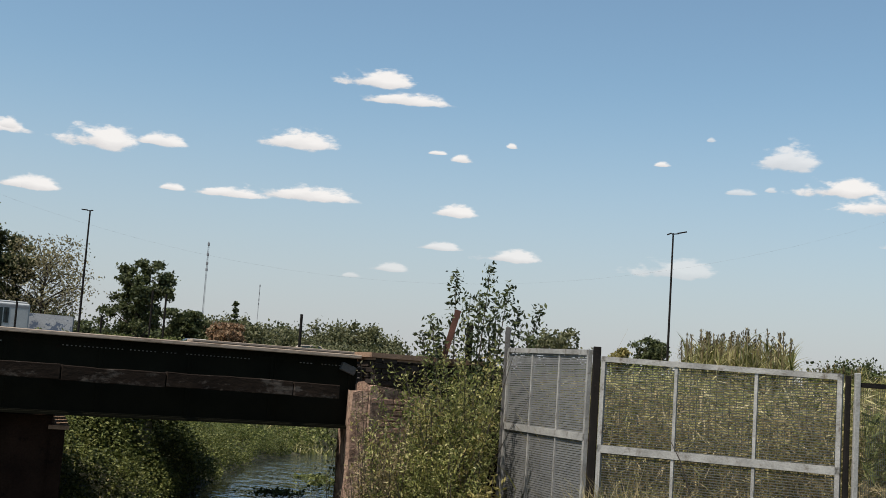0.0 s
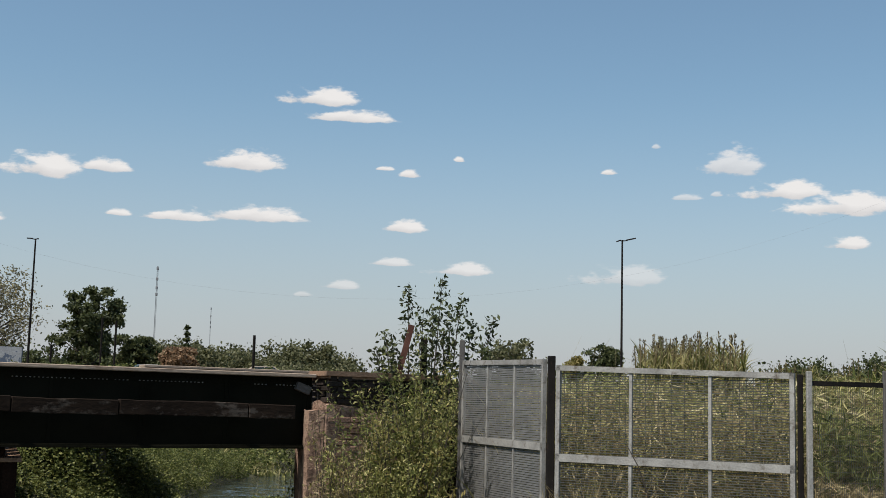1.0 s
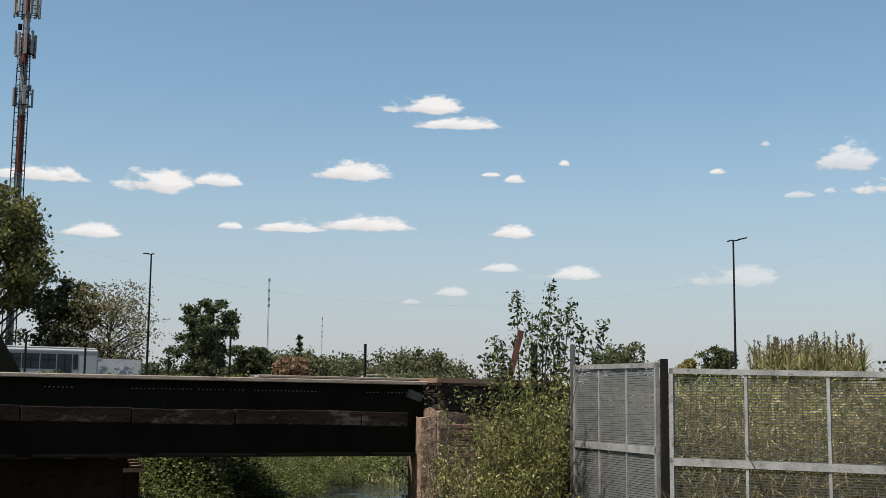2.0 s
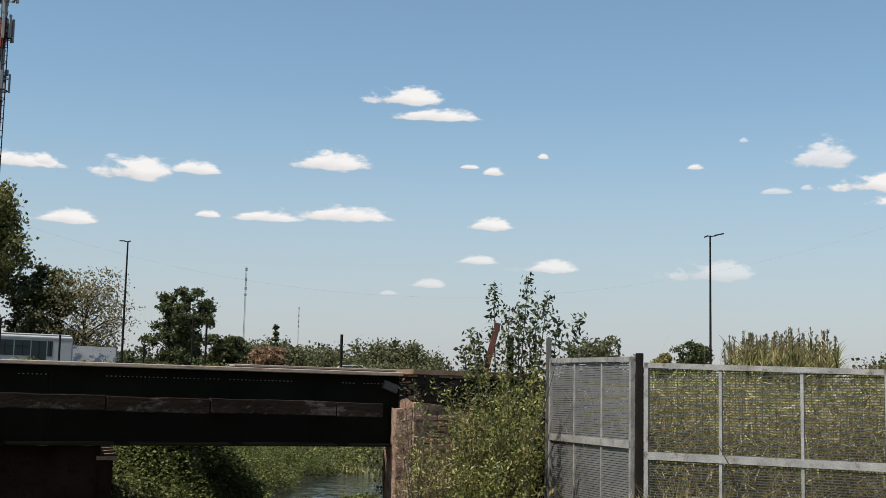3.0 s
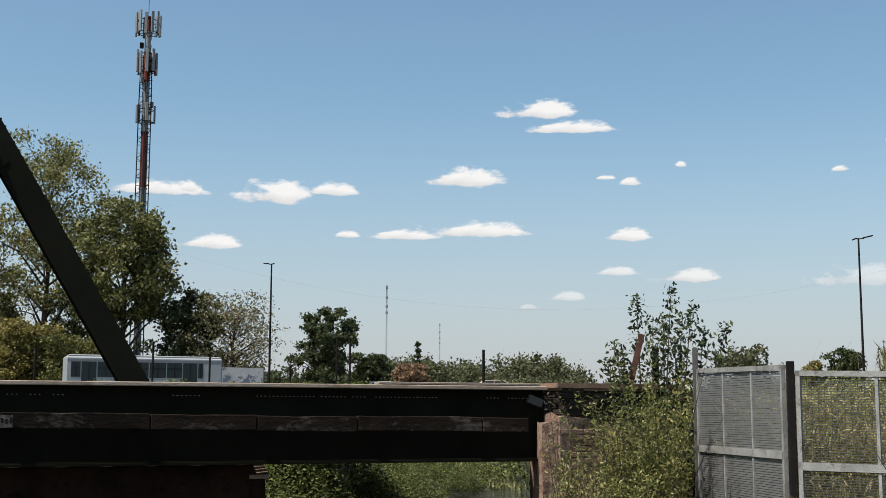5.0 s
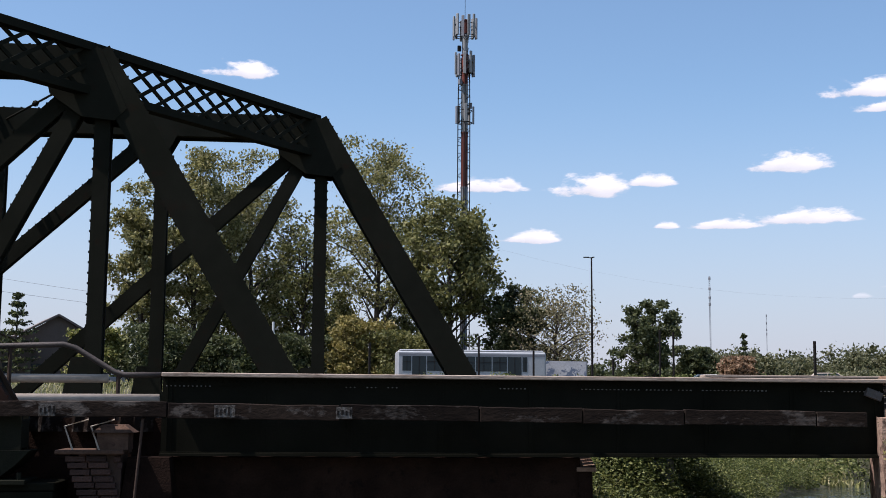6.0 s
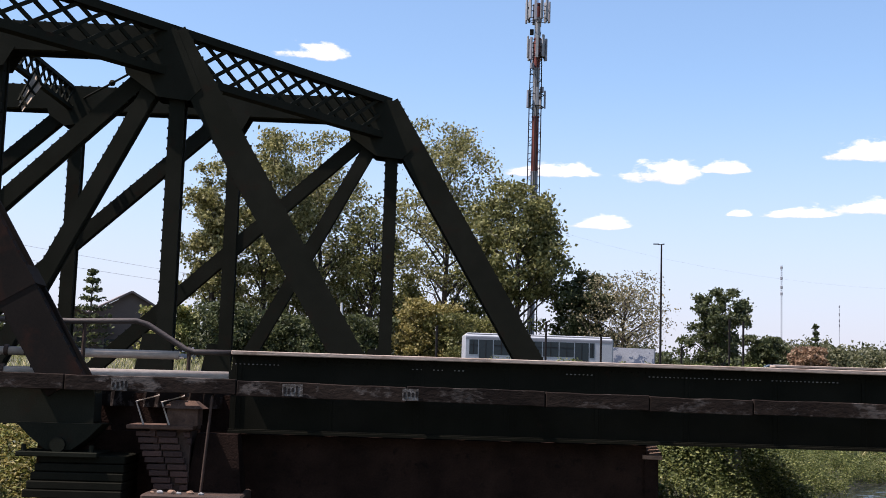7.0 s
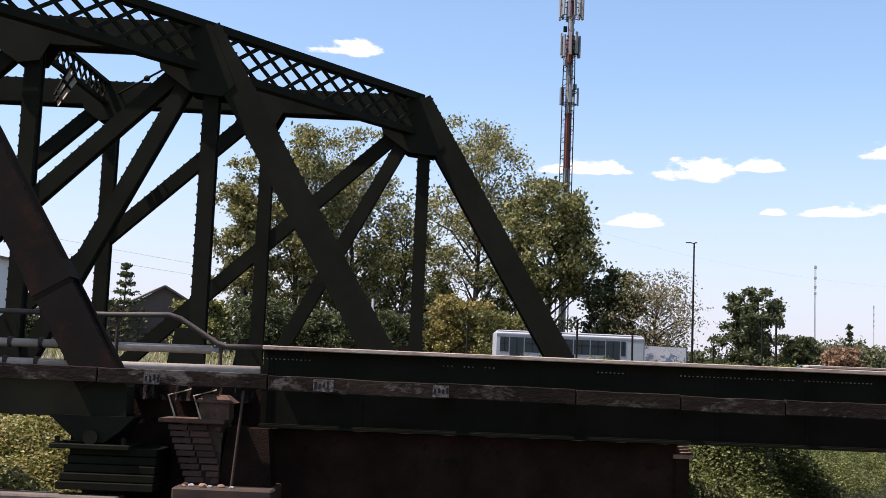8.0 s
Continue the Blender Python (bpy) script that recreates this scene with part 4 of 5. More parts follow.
# cell tower
p = polar(21.9, 130)
tw = thing("cell_tower", Matrix.Translation((p.x, p.y, 2.6)), "red and white cell tower with antennas and ladders", "tower")
for i, (z0, z1, m) in enumerate(((0, 22.0, GREYPAINT), (22.0, 27.9, RED), (27.9, 33.1, OFFWHITE), (33.1, 36.4, RED), (36.4, 38.6, OFFWHITE), (38.6, 40.2, RED))):
    bm = bmesh.new()
    tube(bm, [(0, 0, z0), (0, 0, z1)], 0.38 - 0.015 * i, 12)
    tube(bm, [(0, 0, z1 - 0.12), (0, 0, z1)], 0.44 - 0.015 * i, 12)
    part("mast_section", bm, m, tw)
for s in (-1, 1):
    bm = bmesh.new()
    tube(bm, [(s * 0.72, -0.2, 0), (s * 0.68, -0.2, 30), (s * 0.6, -0.2, 35.5)], 0.06, 5)
    for k in range(40):
        z = 1 + k * 0.85
        beam(bm, (s * 0.3, -0.1, z), (s * 0.72, -0.2, z), 0.05, 0.05)
    part("ladder", bm, DARKPOST, tw)
bm = bmesh.new()                                 # zigzag bracing and feeder cables up the front
for k in range(30):
    z, sd = 8.0 + k * 0.95, 1 if k % 2 else -1
    beam(bm, (sd * 0.68, -0.28, z), (-sd * 0.68, -0.28, z + 0.95), 0.05, 0.05)
part("bracing", bm, DARKPOST, tw)
for cx in (-0.2, 0.08, 0.26):
    bm = bmesh.new()
    tube(bm, [(cx, -0.42, 0), (cx, -0.40, 33.5 + cx * 6), (cx * 2.2, -0.45, 35.4 + cx * 6)], 0.035, 5)
    part("feeder_cable", bm, BLACK, tw)
for k in range(7):
    a, z = k * 1.9 + 0.4, 30.8 + 1.25 * k
    bm = bmesh.new()
    box(bm, (-0.2, -0.14, -0.3), (0.2, 0.14, 0.3), Matrix.Translation((math.cos(a) * 0.6, math.sin(a) * 0.6, z)) @ pose(0, 0, 0, 0, 0, math.degrees(a)), bevel=0.03)
    part("radio_unit", bm, DARKPOST if k % 2 else GREYPAINT, tw)
for zc, hgt, rad, cnt in ((39.2, 2.3, 1.25, 12), (35.1, 2.4, 1.0, 9), (29.7, 1.9, 0.95, 5)):
    bm = bmesh.new()
    for k in range(12):
        a, b = k * math.pi / 6, (k + 1) * math.pi / 6
        for dz in (-0.8, 0.5):
            beam(bm, (math.cos(a) * rad * 0.85, math.sin(a) * rad * 0.85, zc + dz), (math.cos(b) * rad * 0.85, math.sin(b) * rad * 0.85, zc + dz), 0.06, 0.06)
    for k in range(4):
        a = k * math.pi / 2 + 0.3
        beam(bm, (0, 0, zc - 0.8), (math.cos(a) * rad * 0.85, math.sin(a) * rad * 0.85, zc - 0.8), 0.06, 0.06)
    part("platform", bm, DARKPOST, tw)
    for k in range(cnt):
        a = k * 2 * math.pi / cnt + 0.2
        bm = bmesh.new()
        box(bm, (-0.09, -0.15, -hgt / 2), (0.09, 0.15, hgt / 2), Matrix.Translation((math.cos(a) * rad, math.sin(a) * rad, zc + 0.15 * (k % 3))) @ pose(0, 0, 0, 0, 0, math.degrees(a)), bevel=0.03)
        part("antenna", bm, OFFWHITE if k % 3 else GREYPAINT, tw)
bm = bmesh.new()
tube(bm, [(0, 0, 40), (0, 0, 43)], 0.03, 5)
part("lightning_rod", bm, DARKPOST, tw)


# houses
def house(az, r, w, d, wall_h, roof_h, label, turn=0.0, base=None, wallmat=None):
    p = polar(az, r)
    g = ground_z(p.x, p.y) if base is None else base
    t = thing("house", Matrix.Translation((p.x, p.y, g)) @ pose(0, 0, 0, 0, 0, az + turn), label, "house")
    bm = bmesh.new()
    prism(bm, [(-w / 2, 0), (w / 2, 0), (w / 2, d), (-w / 2, d)], -0.3, wall_h)
    part("wall", bm, wallmat or HOUSEWALL, t)
    bm = bmesh.new()
    e = 0.5
    for s in (-1, 1):
        beam(bm, (s * (w / 2 + e), d / 2, wall_h - 0.1), (0, d / 2, wall_h + roof_h), d + 2 * e, 0.16)
    part("roof", bm, ROOFTILE, t)
    bm = bmesh.new()
    vs = [bm.verts.new(q) for q in ((-w / 2, -0.003, wall_h), (w / 2, -0.003, wall_h), (0, -0.003, wall_h + roof_h - 0.1), (-w / 2, 0.15, wall_h), (w / 2, 0.15, wall_h), (0, 0.15, wall_h + roof_h - 0.1))]
    for q in ((0, 1, 2), (5, 4, 3), (0, 3, 4, 1), (1, 4, 5, 2), (2, 5, 3, 0)):
        bm.faces.new([vs[i] for i in q])
    part("gable", bm, wallmat or HOUSEWALL, t)
    for k in (-0.28, 0.12):
        bm = bmesh.new()
        box(bm, (w * k, -0.06, 1.0), (w * k + 1.2, 0.02, 2.2))
        win = part("window", bm, GLASS, t)
        bm = bmesh.new()
        box(bm, (w * k - 0.08, -0.1, 0.92), (w * k + 1.28, -0.02, 1.0))
        part("sill", bm, WHITE, win)
    return t


house(40.0, 112, 8, 8, 4.0, 2.4, "grey-brown gabled house behind the railway", 8)
house(42.6, 110, 6, 7, 3.5, 1.4, "low grey-brown house annexe with pitched roof", 8)
house(32.5, 112, 4.6, 6, 2.6, 1.5, "small pale house among trees", -6)
house(48.0, 105, 6.5, 8, 7.3, 0.5, "tall white rendered house at the roadside", 0, wallmat=WHITE)

# graffiti wall
wl_ = thing("boundary_wall", Matrix.Identity(4), "pale boundary wall with faded blue graffiti", "wall")
wa, wb = polar(21.1, 104), polar(16.3, 100)
bm = bmesh.new()
beam(bm, Vector((wa.x, wa.y, 3.9)), Vector((wb.x, wb.y, 3.6)), 0.2, 3.2)
GRAF = surface("painted wall", (0.20, 0.21, 0.23), (0.30, 0.31, 0.32), (0.07, 0.09, 0.13), 0.5, 8, 0.9, 0, 0.1, wear=(0.55, 0.57))
part("wall_body", bm, GRAF, wl_)


# vehicles
def wheel(t, x, y, rad):
    bm = bmesh.new()
    tube(bm, [(x, y - 0.12, rad), (x, y + 0.12, rad)], rad, 18)
    w = part("wheel", bm, BLACK, t)
    bm = bmesh.new()
    tube(bm, [(x, y - 0.13, rad), (x, y - 0.10, rad)], rad * 0.58, 14)
    part("rim", bm, GREYPAINT, w)


def bus(az, r, turn, base):
    p = polar(az, r)
    t = thing("city_bus", Matrix.Translation((p.x, p.y, base)) @ pose(0, 0, 0, 0, 0, az + turn), "white and grey city bus with dark windows", "bus")
    L, H, W = 11.6, 3.1, 2.5
    bm = bmesh.new()
    box(bm, (-L / 2, -W / 2, 0.35), (L / 2, W / 2, H - 0.12), bevel=0.12)
    part("body", bm, BUSPAINT, t)
    bm = bmesh.new()
    box(bm, (-L / 2 + 0.2, -W / 2 + 0.1, H - 0.13), (L / 2 - 0.2, W / 2 - 0.1, H), bevel=0.05)
    part("roof", bm, BUSPAINT, t)
    bm = bmesh.new()
    box(bm, (-L / 2 + 0.12, -W / 2 - 0.012, H - 0.5), (L / 2 - 0.1, -W / 2, H - 0.32))
    part("roof_band", bm, GREYPAINT, t)
    x = -L / 2 + 0.35
    for w, kind in ((0.75, 0), (1.15, 1), (1.25, 0), (1.25, 0), (1.3, 0), (1.3, 0), (1.2, 0), (0.0, 0), (1.15, 1), (0.45, 0)):
        if w:
            bm = bmesh.new()
            z0 = 0.45 if kind else 1.45
            box(bm, (x + 0.04, -W / 2 - 0.02, z0), (x + w - 0.04, -W / 2 + 0.01, H - 0.52), bevel=0.005)
            ob = part("door" if kind else "window", bm, GLASS, t)
            bm = bmesh.new()
            box(bm, (x + w / 2 - 0.02, -W / 2 - 0.035, z0), (x + w / 2 + 0.02, -W / 2 - 0.022, H - 0.55))
            if not kind:
                box(bm, (x + 0.04, -W / 2 - 0.035, 2.15), (x + w - 0.04, -W / 2 - 0.022, 2.18))
            part("frame", bm, DARKPOST, ob)
        x += w
    bm = bmesh.new()
    box(bm, (L / 2 - 0.02, -W / 2 + 0.15, 1.2), (L / 2 + 0.012, W / 2 - 0.15, H - 0.4), bevel=0.005)
    part("windscreen", bm, GLASS, t)
    bm = bmesh.new()
    prism(bm, [(-1.8, -W / 2 - 0.015), (1.2, -W / 2 - 0.015), (1.2, -W / 2 - 0.003), (-1.8, -W / 2 - 0.003)], 0.8, 1.2, 0.3)
    part("side_flash", bm, GREYPAINT, t)
    bm = bmesh.new()
    prism(bm, [(1.6, -W / 2 - 0.015), (3.2, -W / 2 - 0.015), (3.2, -W / 2 - 0.003), (1.6, -W / 2 - 0.003)], 0.6, 1.15, 0.4)
    part("side_emblem", bm, RED, t)
    for wx in (-L / 2 + 2.4, L / 2 - 2.6):
        for wy in (-W / 2 + 0.1, W / 2 - 0.1):
            wheel(t, wx, wy, 0.48)


def car(az, r, turn, base, paint, label):
    p = polar(az, r)
    t = thing("car", Matrix.Translation((p.x, p.y, base)) @ pose(0, 0, 0, 0, 0, az + turn), label, "car", "cars on the road")
    prof = [(-2.15, 0.35), (-2.2, 0.75), (-2.05, 0.98), (-1.75, 1.05), (-1.2, 1.5), (0.35, 1.52), (1.1, 1.02), (2.0, 0.88), (2.2, 0.6), (2.15, 0.35)]
    bm = bmesh.new()
    a = [bm.verts.new((x, -0.86 + 0.14 * max(0, z - 0.95) / 0.5, z)) for x, z in prof]
    b = [bm.verts.new((x, 0.86 - 0.14 * max(0, z - 0.95) / 0.5, z)) for x, z in prof]
    bm.faces.new(a)
    bm.faces.new(b[::-1])
    for i in range(len(prof)):
        bm.faces.new((a[i], b[i], b[(i + 1) % len(prof)], a[(i + 1) % len(prof)]))
    bmesh.ops.recalc_face_normals(bm, faces=bm.faces)
    part("body", bm, paint, t)
    for poly in (((-1.6, 1.07), (-1.15, 1.42), (-0.45, 1.44), (-0.45, 1.07)), ((-0.38, 1.07), (-0.38, 1.44), (0.3, 1.44), (0.85, 1.05))):
        bm = bmesh.new()
        f = [bm.verts.new((x, -0.875 + 0.14 * (z - 0.95) / 0.5 + s, z)) for s in (0, 0.03) for x, z in poly]
        bm.faces.new(f[:4])
        bm.faces.new(f[4:][::-1])
        for i in range(4):
            bm.faces.new((f[i], f[(i + 1) % 4], f[4 + (i + 1) % 4], f[4 + i]))
        part("window", bm, GLASS, t)
    for wx in (-1.35, 1.35):
        for wy in (-0.78, 0.78):
            wheel(t, wx, wy, 0.31)


ROAD = 2.85
bus(21.6, 98, 8, ROAD)
car(10.75, 106, 8, ROAD, WHITE, "white hatchback car on the road")
car(5.6, 97, 8, ROAD - 0.1, PIPE, "pale beige car on the road")

def motorcycle(az, r, turn, label):
    """A parked motorcycle on its stand."""
    p = polar(az, r)
    t = thing("motorcycle", Matrix.Translation((p.x, p.y, ground_z(p.x, p.y))) @ pose(0, 0, 0, 0, 0, az + turn), label, "motorcycle")
    for x in (-0.62, 0.66):
        bm = bmesh.new()
        ring = [(x + 0.27 * math.cos(k * math.pi / 9), 0, 0.31 + 0.27 * math.sin(k * math.pi / 9)) for k in range(19)]
        tube(bm, ring, 0.05, 6, False)
        w = part("wheel", bm, BLACK, t)
        bm = bmesh.new()
        for k in range(5):
            a = k * 2 * math.pi / 5
            beam(bm, (x, 0, 0.31), (x + 0.25 * math.cos(a), 0, 0.31 + 0.25 * math.sin(a)), 0.03, 0.03, (0, 1, 0))
        part("rim", bm, GREYPAINT, w)
    bm = bmesh.new()
    tube(bm, [(-0.62, 0, 0.31), (-0.1, 0, 0.42), (0.15, 0, 0.4), (0.42, 0, 0.86)], 0.04, 6)
    part("frame", bm, DARKPOST, t)
    bm = bmesh.new()
    for y in (-0.08, 0.08):
        tube(bm, [(0.66, y, 0.31), (0.44, y, 0.88)], 0.028, 6)
    part("fork", bm, GREYPAINT, t)
    bm = bmesh.new()
    box(bm, (-0.18, -0.14, 0.28), (0.2, 0.14, 0.56), bevel=0.05)
    part("engine", bm, GREYPAINT, t)
    bm = bmesh.new()
    plate(bm, [(-0.12, 0.66), (0.36, 0.7), (0.38, 0.84), (0.2, 0.92), (-0.1, 0.8)], -0.13, 0.13)
    part("fuel_tank", bm, WHITE, t, "white fuel tank")
    bm = bmesh.new()
    plate(bm, [(-0.82, 0.74), (-0.12, 0.66), (-0.1, 0.77), (-0.5, 0.8), (-0.86, 0.86)], -0.12, 0.12)
    part("seat", bm, BLACK, t)
    bm = bmesh.new()
    plate(bm, [(-0.95, 0.6), (-0.55, 0.58), (-0.5, 0.66), (-0.9, 0.74)], -0.07, 0.07)
    part("rear_mudguard", bm, WHITE, t)
    bm = bmesh.new()
    tube(bm, [(0.34, -0.34, 1.0), (0.42, -0.1, 0.94), (0.42, 0.1, 0.94), (0.34, 0.34, 1.0)], 0.018, 6)
    part("handlebar", bm, BLACK, t)
    bm = bmesh.new()
    tube(bm, [(0.48, 0, 0.86), (0.58, 0, 0.85)], 0.09, 10)
    part("headlamp", bm, GREYPAINT, t)
    bm = bmesh.new()
    tube(bm, [(0.0, -0.17, 0.28), (-0.4, -0.17, 0.3), (-0.85, -0.17, 0.42)], 0.04, 8)
    part("exhaust", bm, PIPE, t)


motorcycle(37.6, 74, 12, "white and black motorcycle parked on the grass")

for az, r, top in ((6.3, 60, 4.7), (12.4, 88, 6.8), (15.1, 88, 5.0), (21.2, 88, 6.5), (18.7, 90, 5.6), (26.2, 80, 5.6), (13.0, 95, 7.4)):
    p = polar(az, r)
    t = thing("wayside_post", Matrix.Translation((p.x, p.y, 0)), "thin dark wayside post", "post", "wayside posts")
    bm = bmesh.new()
    tube(bm, [(0, 0, ground_z(p.x, p.y) - 0.2), (0, 0, top)], 0.075, 6)
    part("shaft", bm, DARKPOST, t)
t = thing("white_pole", Matrix.Translation(polar(30.6, 70)), "pale thin pole behind the bridge", "post")
bm = bmesh.new()
tube(bm, [(0, 0, 0), (0, 0, 6.2)], 0.07, 8)
part("shaft", bm, WHITE, t)
for a, b, za, zb, sag in ((30, -25, 23.9, 23.9, 12.3), (60, 30, 18.1, 10.0, 0.5), (60, 30, 16.4, 9.2, 0.5)):
    t = thing("overhead_cable", Matrix.Identity(4), "thin overhead cable against the sky", "cable")
    bm = bmesh.new()
    tube(bm, [polar(a + (b - a) * k / 24, 120, za + (zb - za) * k / 24 - sag * 4 * (k / 24) * (1 - k / 24)) for k in range(25)], 0.0035 if a == 30 else 0.012, 4)
    part("wire", bm, GREYPAINT, t)

# ---- vegetation near by ----
def clear_of_leaf(az, r):
    """True where a plant stands behind the open gate leaf, not before it."""
    return (r < 14.3) | (az < -7.4) | (r > np.interp(az, [-7.4, -3.0], [14.9, 17.6]))


def weeds(az0, az1, r0, r1, n, profile, leaves, size, material, label, seed, lean=0.25, name="bush", fill=0.25):
    """A thicket of leafy stems; profile: (bearing, top height) pairs."""
    rg = np.random.default_rng(seed)
    leaves, size = int(leaves * 1.4), size * 0.82
    t = thing(name, Matrix.Identity(4), label, "bush")
    bm = bmesh.new()
    pts = []
    pa = sorted(profile)
    for k in range(n):
        az, r = rg.uniform(az0, az1), rg.uniform(r0, r1)
        top = float(np.interp(az, [q[0] for q in pa], [q[1] for q in pa])) * 1.0
        p = polar(az, r)
        g = ground_z(p.x, p.y) - 0.05
        h = max(0.3, (top - g) * (1.0 - 0.55 * rg.uniform() ** 1.6) * (1.0 + 0.10 * rg.normal()))
        e = Vector((p.x + rg.normal() * lean * h * 0.5, p.y + rg.normal() * lean * h * 0.5, g + h))
        m = p.lerp(e, 0.5)
        m = Vector((p.x + (e.x - p.x) * 0.3, p.y + (e.y - p.y) * 0.3, g + h * 0.55))
        s_ = Vector((p.x, p.y, g))
        tube(bm, [s_, m, e], [0.009, 0.006, 0.002], 3, False)
        u = fill + (1 - fill) * rg.uniform(size=leaves) ** 0.8
        q = np.where((u < 0.55)[:, None], np.array(s_) + (np.array(m) - np.array(s_)) * (u / 0.55)[:, None], np.array(m) + (np.array(e) - np.array(m)) * ((u - 0.55) / 0.45)[:, None])
        pts.append(q + rg.normal(size=(leaves, 3)) * np.array([1, 1, 0.7]) * 0.085 * (1.25 - 0.7 * u)[:, None])
    tagged(part("stem", bm, BARK, t), kind="stuff")
    c = np.concatenate(pts)
    ca, cr = np.degrees(np.arctan2(-c[:, 0], c[:, 1])), np.hypot(c[:, 0], c[:, 1])
    c = c[(ca > -3.05) | (c[:, 2] < 0.55) | clear_of_leaf(ca, cr)]
    v, f = leaf_mesh(c, size, rg, long=2.6)
    raw("leaves", v, f, material, t)
    return t


EDGE = ((3.2, 0.4), (2.4, 0.6), (1.6, 0.72), (0.7, 1.0), (0.0, 1.38), (-0.6, 1.8), (-1.6, 2.05), (-2.6, 2.1), (-3.6, 1.9))
weeds(-2.05, 1.9, 15.2, 16.9, 210, EDGE, 130, 0.025, LEAF_BUSH, "tall leafy green and yellow bush against the abutment", 61)
weeds(-2.05, 1.3, 15.4, 16.9, 80, EDGE, 120, 0.028, LEAF_BANK, "green leafy weeds among the bush", 65)
weeds(-2.0, 1.2, 14.8, 15.5, 80, ((2, 0.4), (0, 0.9), (-3, 0.8)), 110, 0.024, LEAF_BUSH, "lower green weeds at the front of the bush", 66)
weeds(1.2, 3.3, 14.9, 15.6, 110, ((3.4, 0.5), (2.6, 1.05), (1.4, 1.3)), 60, 0.022, DRY, "twiggy half-dry bush in front of the abutment", 62, lean=0.14)
weeds(-2.05, 1.6, 15.0, 16.5, 80, ((1.6, 0.9), (0.4, 1.2), (-0.8, 1.75), (-2.5, 2.0)), 80, 0.024, LEAF_YELLOW, "yellowing stalks in the bush", 67)
weeds(4.0, 4.6, 18.0, 18.6, 12, ((4, 1.12), (4.6, 0.95)), 60, 0.03, LEAF_BANK, "small leafy sprig at the foot of the abutment", 63)
weeds(-3.3, -1.0, 13.8, 15.0, 40, ((-1, 0.3), (-3.3, 0.6)), 44, 0.033, LEAF_YELLOW, "low yellow weeds by the gate", 68)


def shoots(label, seed):
    """Tall upright leafy shoots."""
    rg = np.random.default_rng(seed)
    t = thing("sapling", Matrix.Identity(4), label, "plant")
    bm = bmesh.new()
    pts = []
    for az, top, az_top in ((-0.9, 3.25, -0.62), (-1.6, 3.3, -2.2), (-2.2, 3.05, -3.1), (-2.0, 2.95, -2.7), (-3.0, 2.8, -4.6), (-1.2, 2.85, -1.35), (-0.6, 2.55, 0.4), (-0.4, 2.3, 0.75), (-2.8, 2.7, -3.6), (-1.8, 2.9, -1.8), (-3.2, 2.4, -4.2), (-0.8, 2.5, 0.1), (-2.4, 2.6, -2.3)):
        r0 = 17.5 + rg.uniform(-0.4, 0.4)
        s, e = polar(az, r0, 0.4), polar(az_top, r0, top + 0.07)
        m = s.lerp(e, 0.5) + Vector((0.0, 0, 0.1))
        tube(bm, [s, m, e], [0.018, 0.011, 0.003], 5, False)
        for k in range(290):
            u = 0.3 + 0.7 * rg.uniform()
            q = s.lerp(m, u * 2) if u < 0.5 else m.lerp(e, u * 2 - 1)
            pts.append(np.array(q) + rg.normal(size=3) * np.array([0.085, 0.085, 0.05]) * (1.5 - 0.9 * u))
    tagged(part("stem", bm, BARK, t), kind="stuff")
    v, f = leaf_mesh(np.array(pts), 0.037, rg, long=2.2)
    raw("leaves", v, f, LEAF_SHOOT, t)


shoots("tall dark leafy sapling shoots above the wall", 64)


def grass(name, az0, az1, r0, r1, n, h0, h1, material, label, seed, lean=0.4, width=0.012, keep=None):
    rg = np.random.default_rng(seed)
    az, r = rg.uniform(az0, az1, n), np.sqrt(rg.uniform(r0 ** 2, r1 ** 2, n))
    x, y = -np.sin(np.radians(az)) * r, np.cos(np.radians(az)) * r
    z = height(x, y)
    patch = 0.75 + 0.25 * np.sin(x * 1.7 + 1) * np.cos(y * 1.3) + 0.12 * np.sin(x * 4.1) 
    h = rg.uniform(h0, h1, n) * patch
    ok = (z > WATER + 0.05) & clear_of_leaf(az, r)
    v, f = blades(np.stack([x, y, z - 0.03], 1)[ok], h[ok], lean, width, rg)
    return tagged(raw(name, v, f, material), label, "grass", kind="stuff")


grass("dry_grass", -25, 0.0, 12.4, 14.25, 5200, 0.55, 1.1, DRY, "dry yellow grass in front of the gate", 71, 0.5, 0.011)
grass("grass", -25, 0.0, 12.4, 14.3, 4200, 0.5, 0.95, GRASS, "green grass in front of the gate", 72, 0.5, 0.013)
grass("tall_grass", -32, -4.0, 16.5, 23, 9000, 1.35, 2.25, GRASS, "tall green-yellow grass field behind the gate", 73, 0.45, 0.028)
grass("tall_grass", -34, -3.0, 23, 40, 18000, 1.8, 2.75, GRASS, "tall green-yellow grass field behind the gate", 74, 0.4, 0.045)
grass("dry_grass", -32, -17, 15.0, 17, 1600, 0.7, 1.5, DRY, "dry pale grass behind the fence", 75, 0.7, 0.016)
grass("wispy_grass", -26, -6, 15.5, 20, 900, 2.1, 2.8, DRY, "thin wispy grass stalks above the field", 76, 0.65, 0.007)
grass("verge_grass", 33, 52, 60, 96, 14000, 0.3, 0.6, GRASS, "bright green grass verge behind the bridge", 78, 0.5, 0.06)
grass("bank_grass", 2.0, 50, 25, 62, 9000, 0.3, 0.8, GRASS, "green grass on the river banks", 77, 0.5, 0.05)


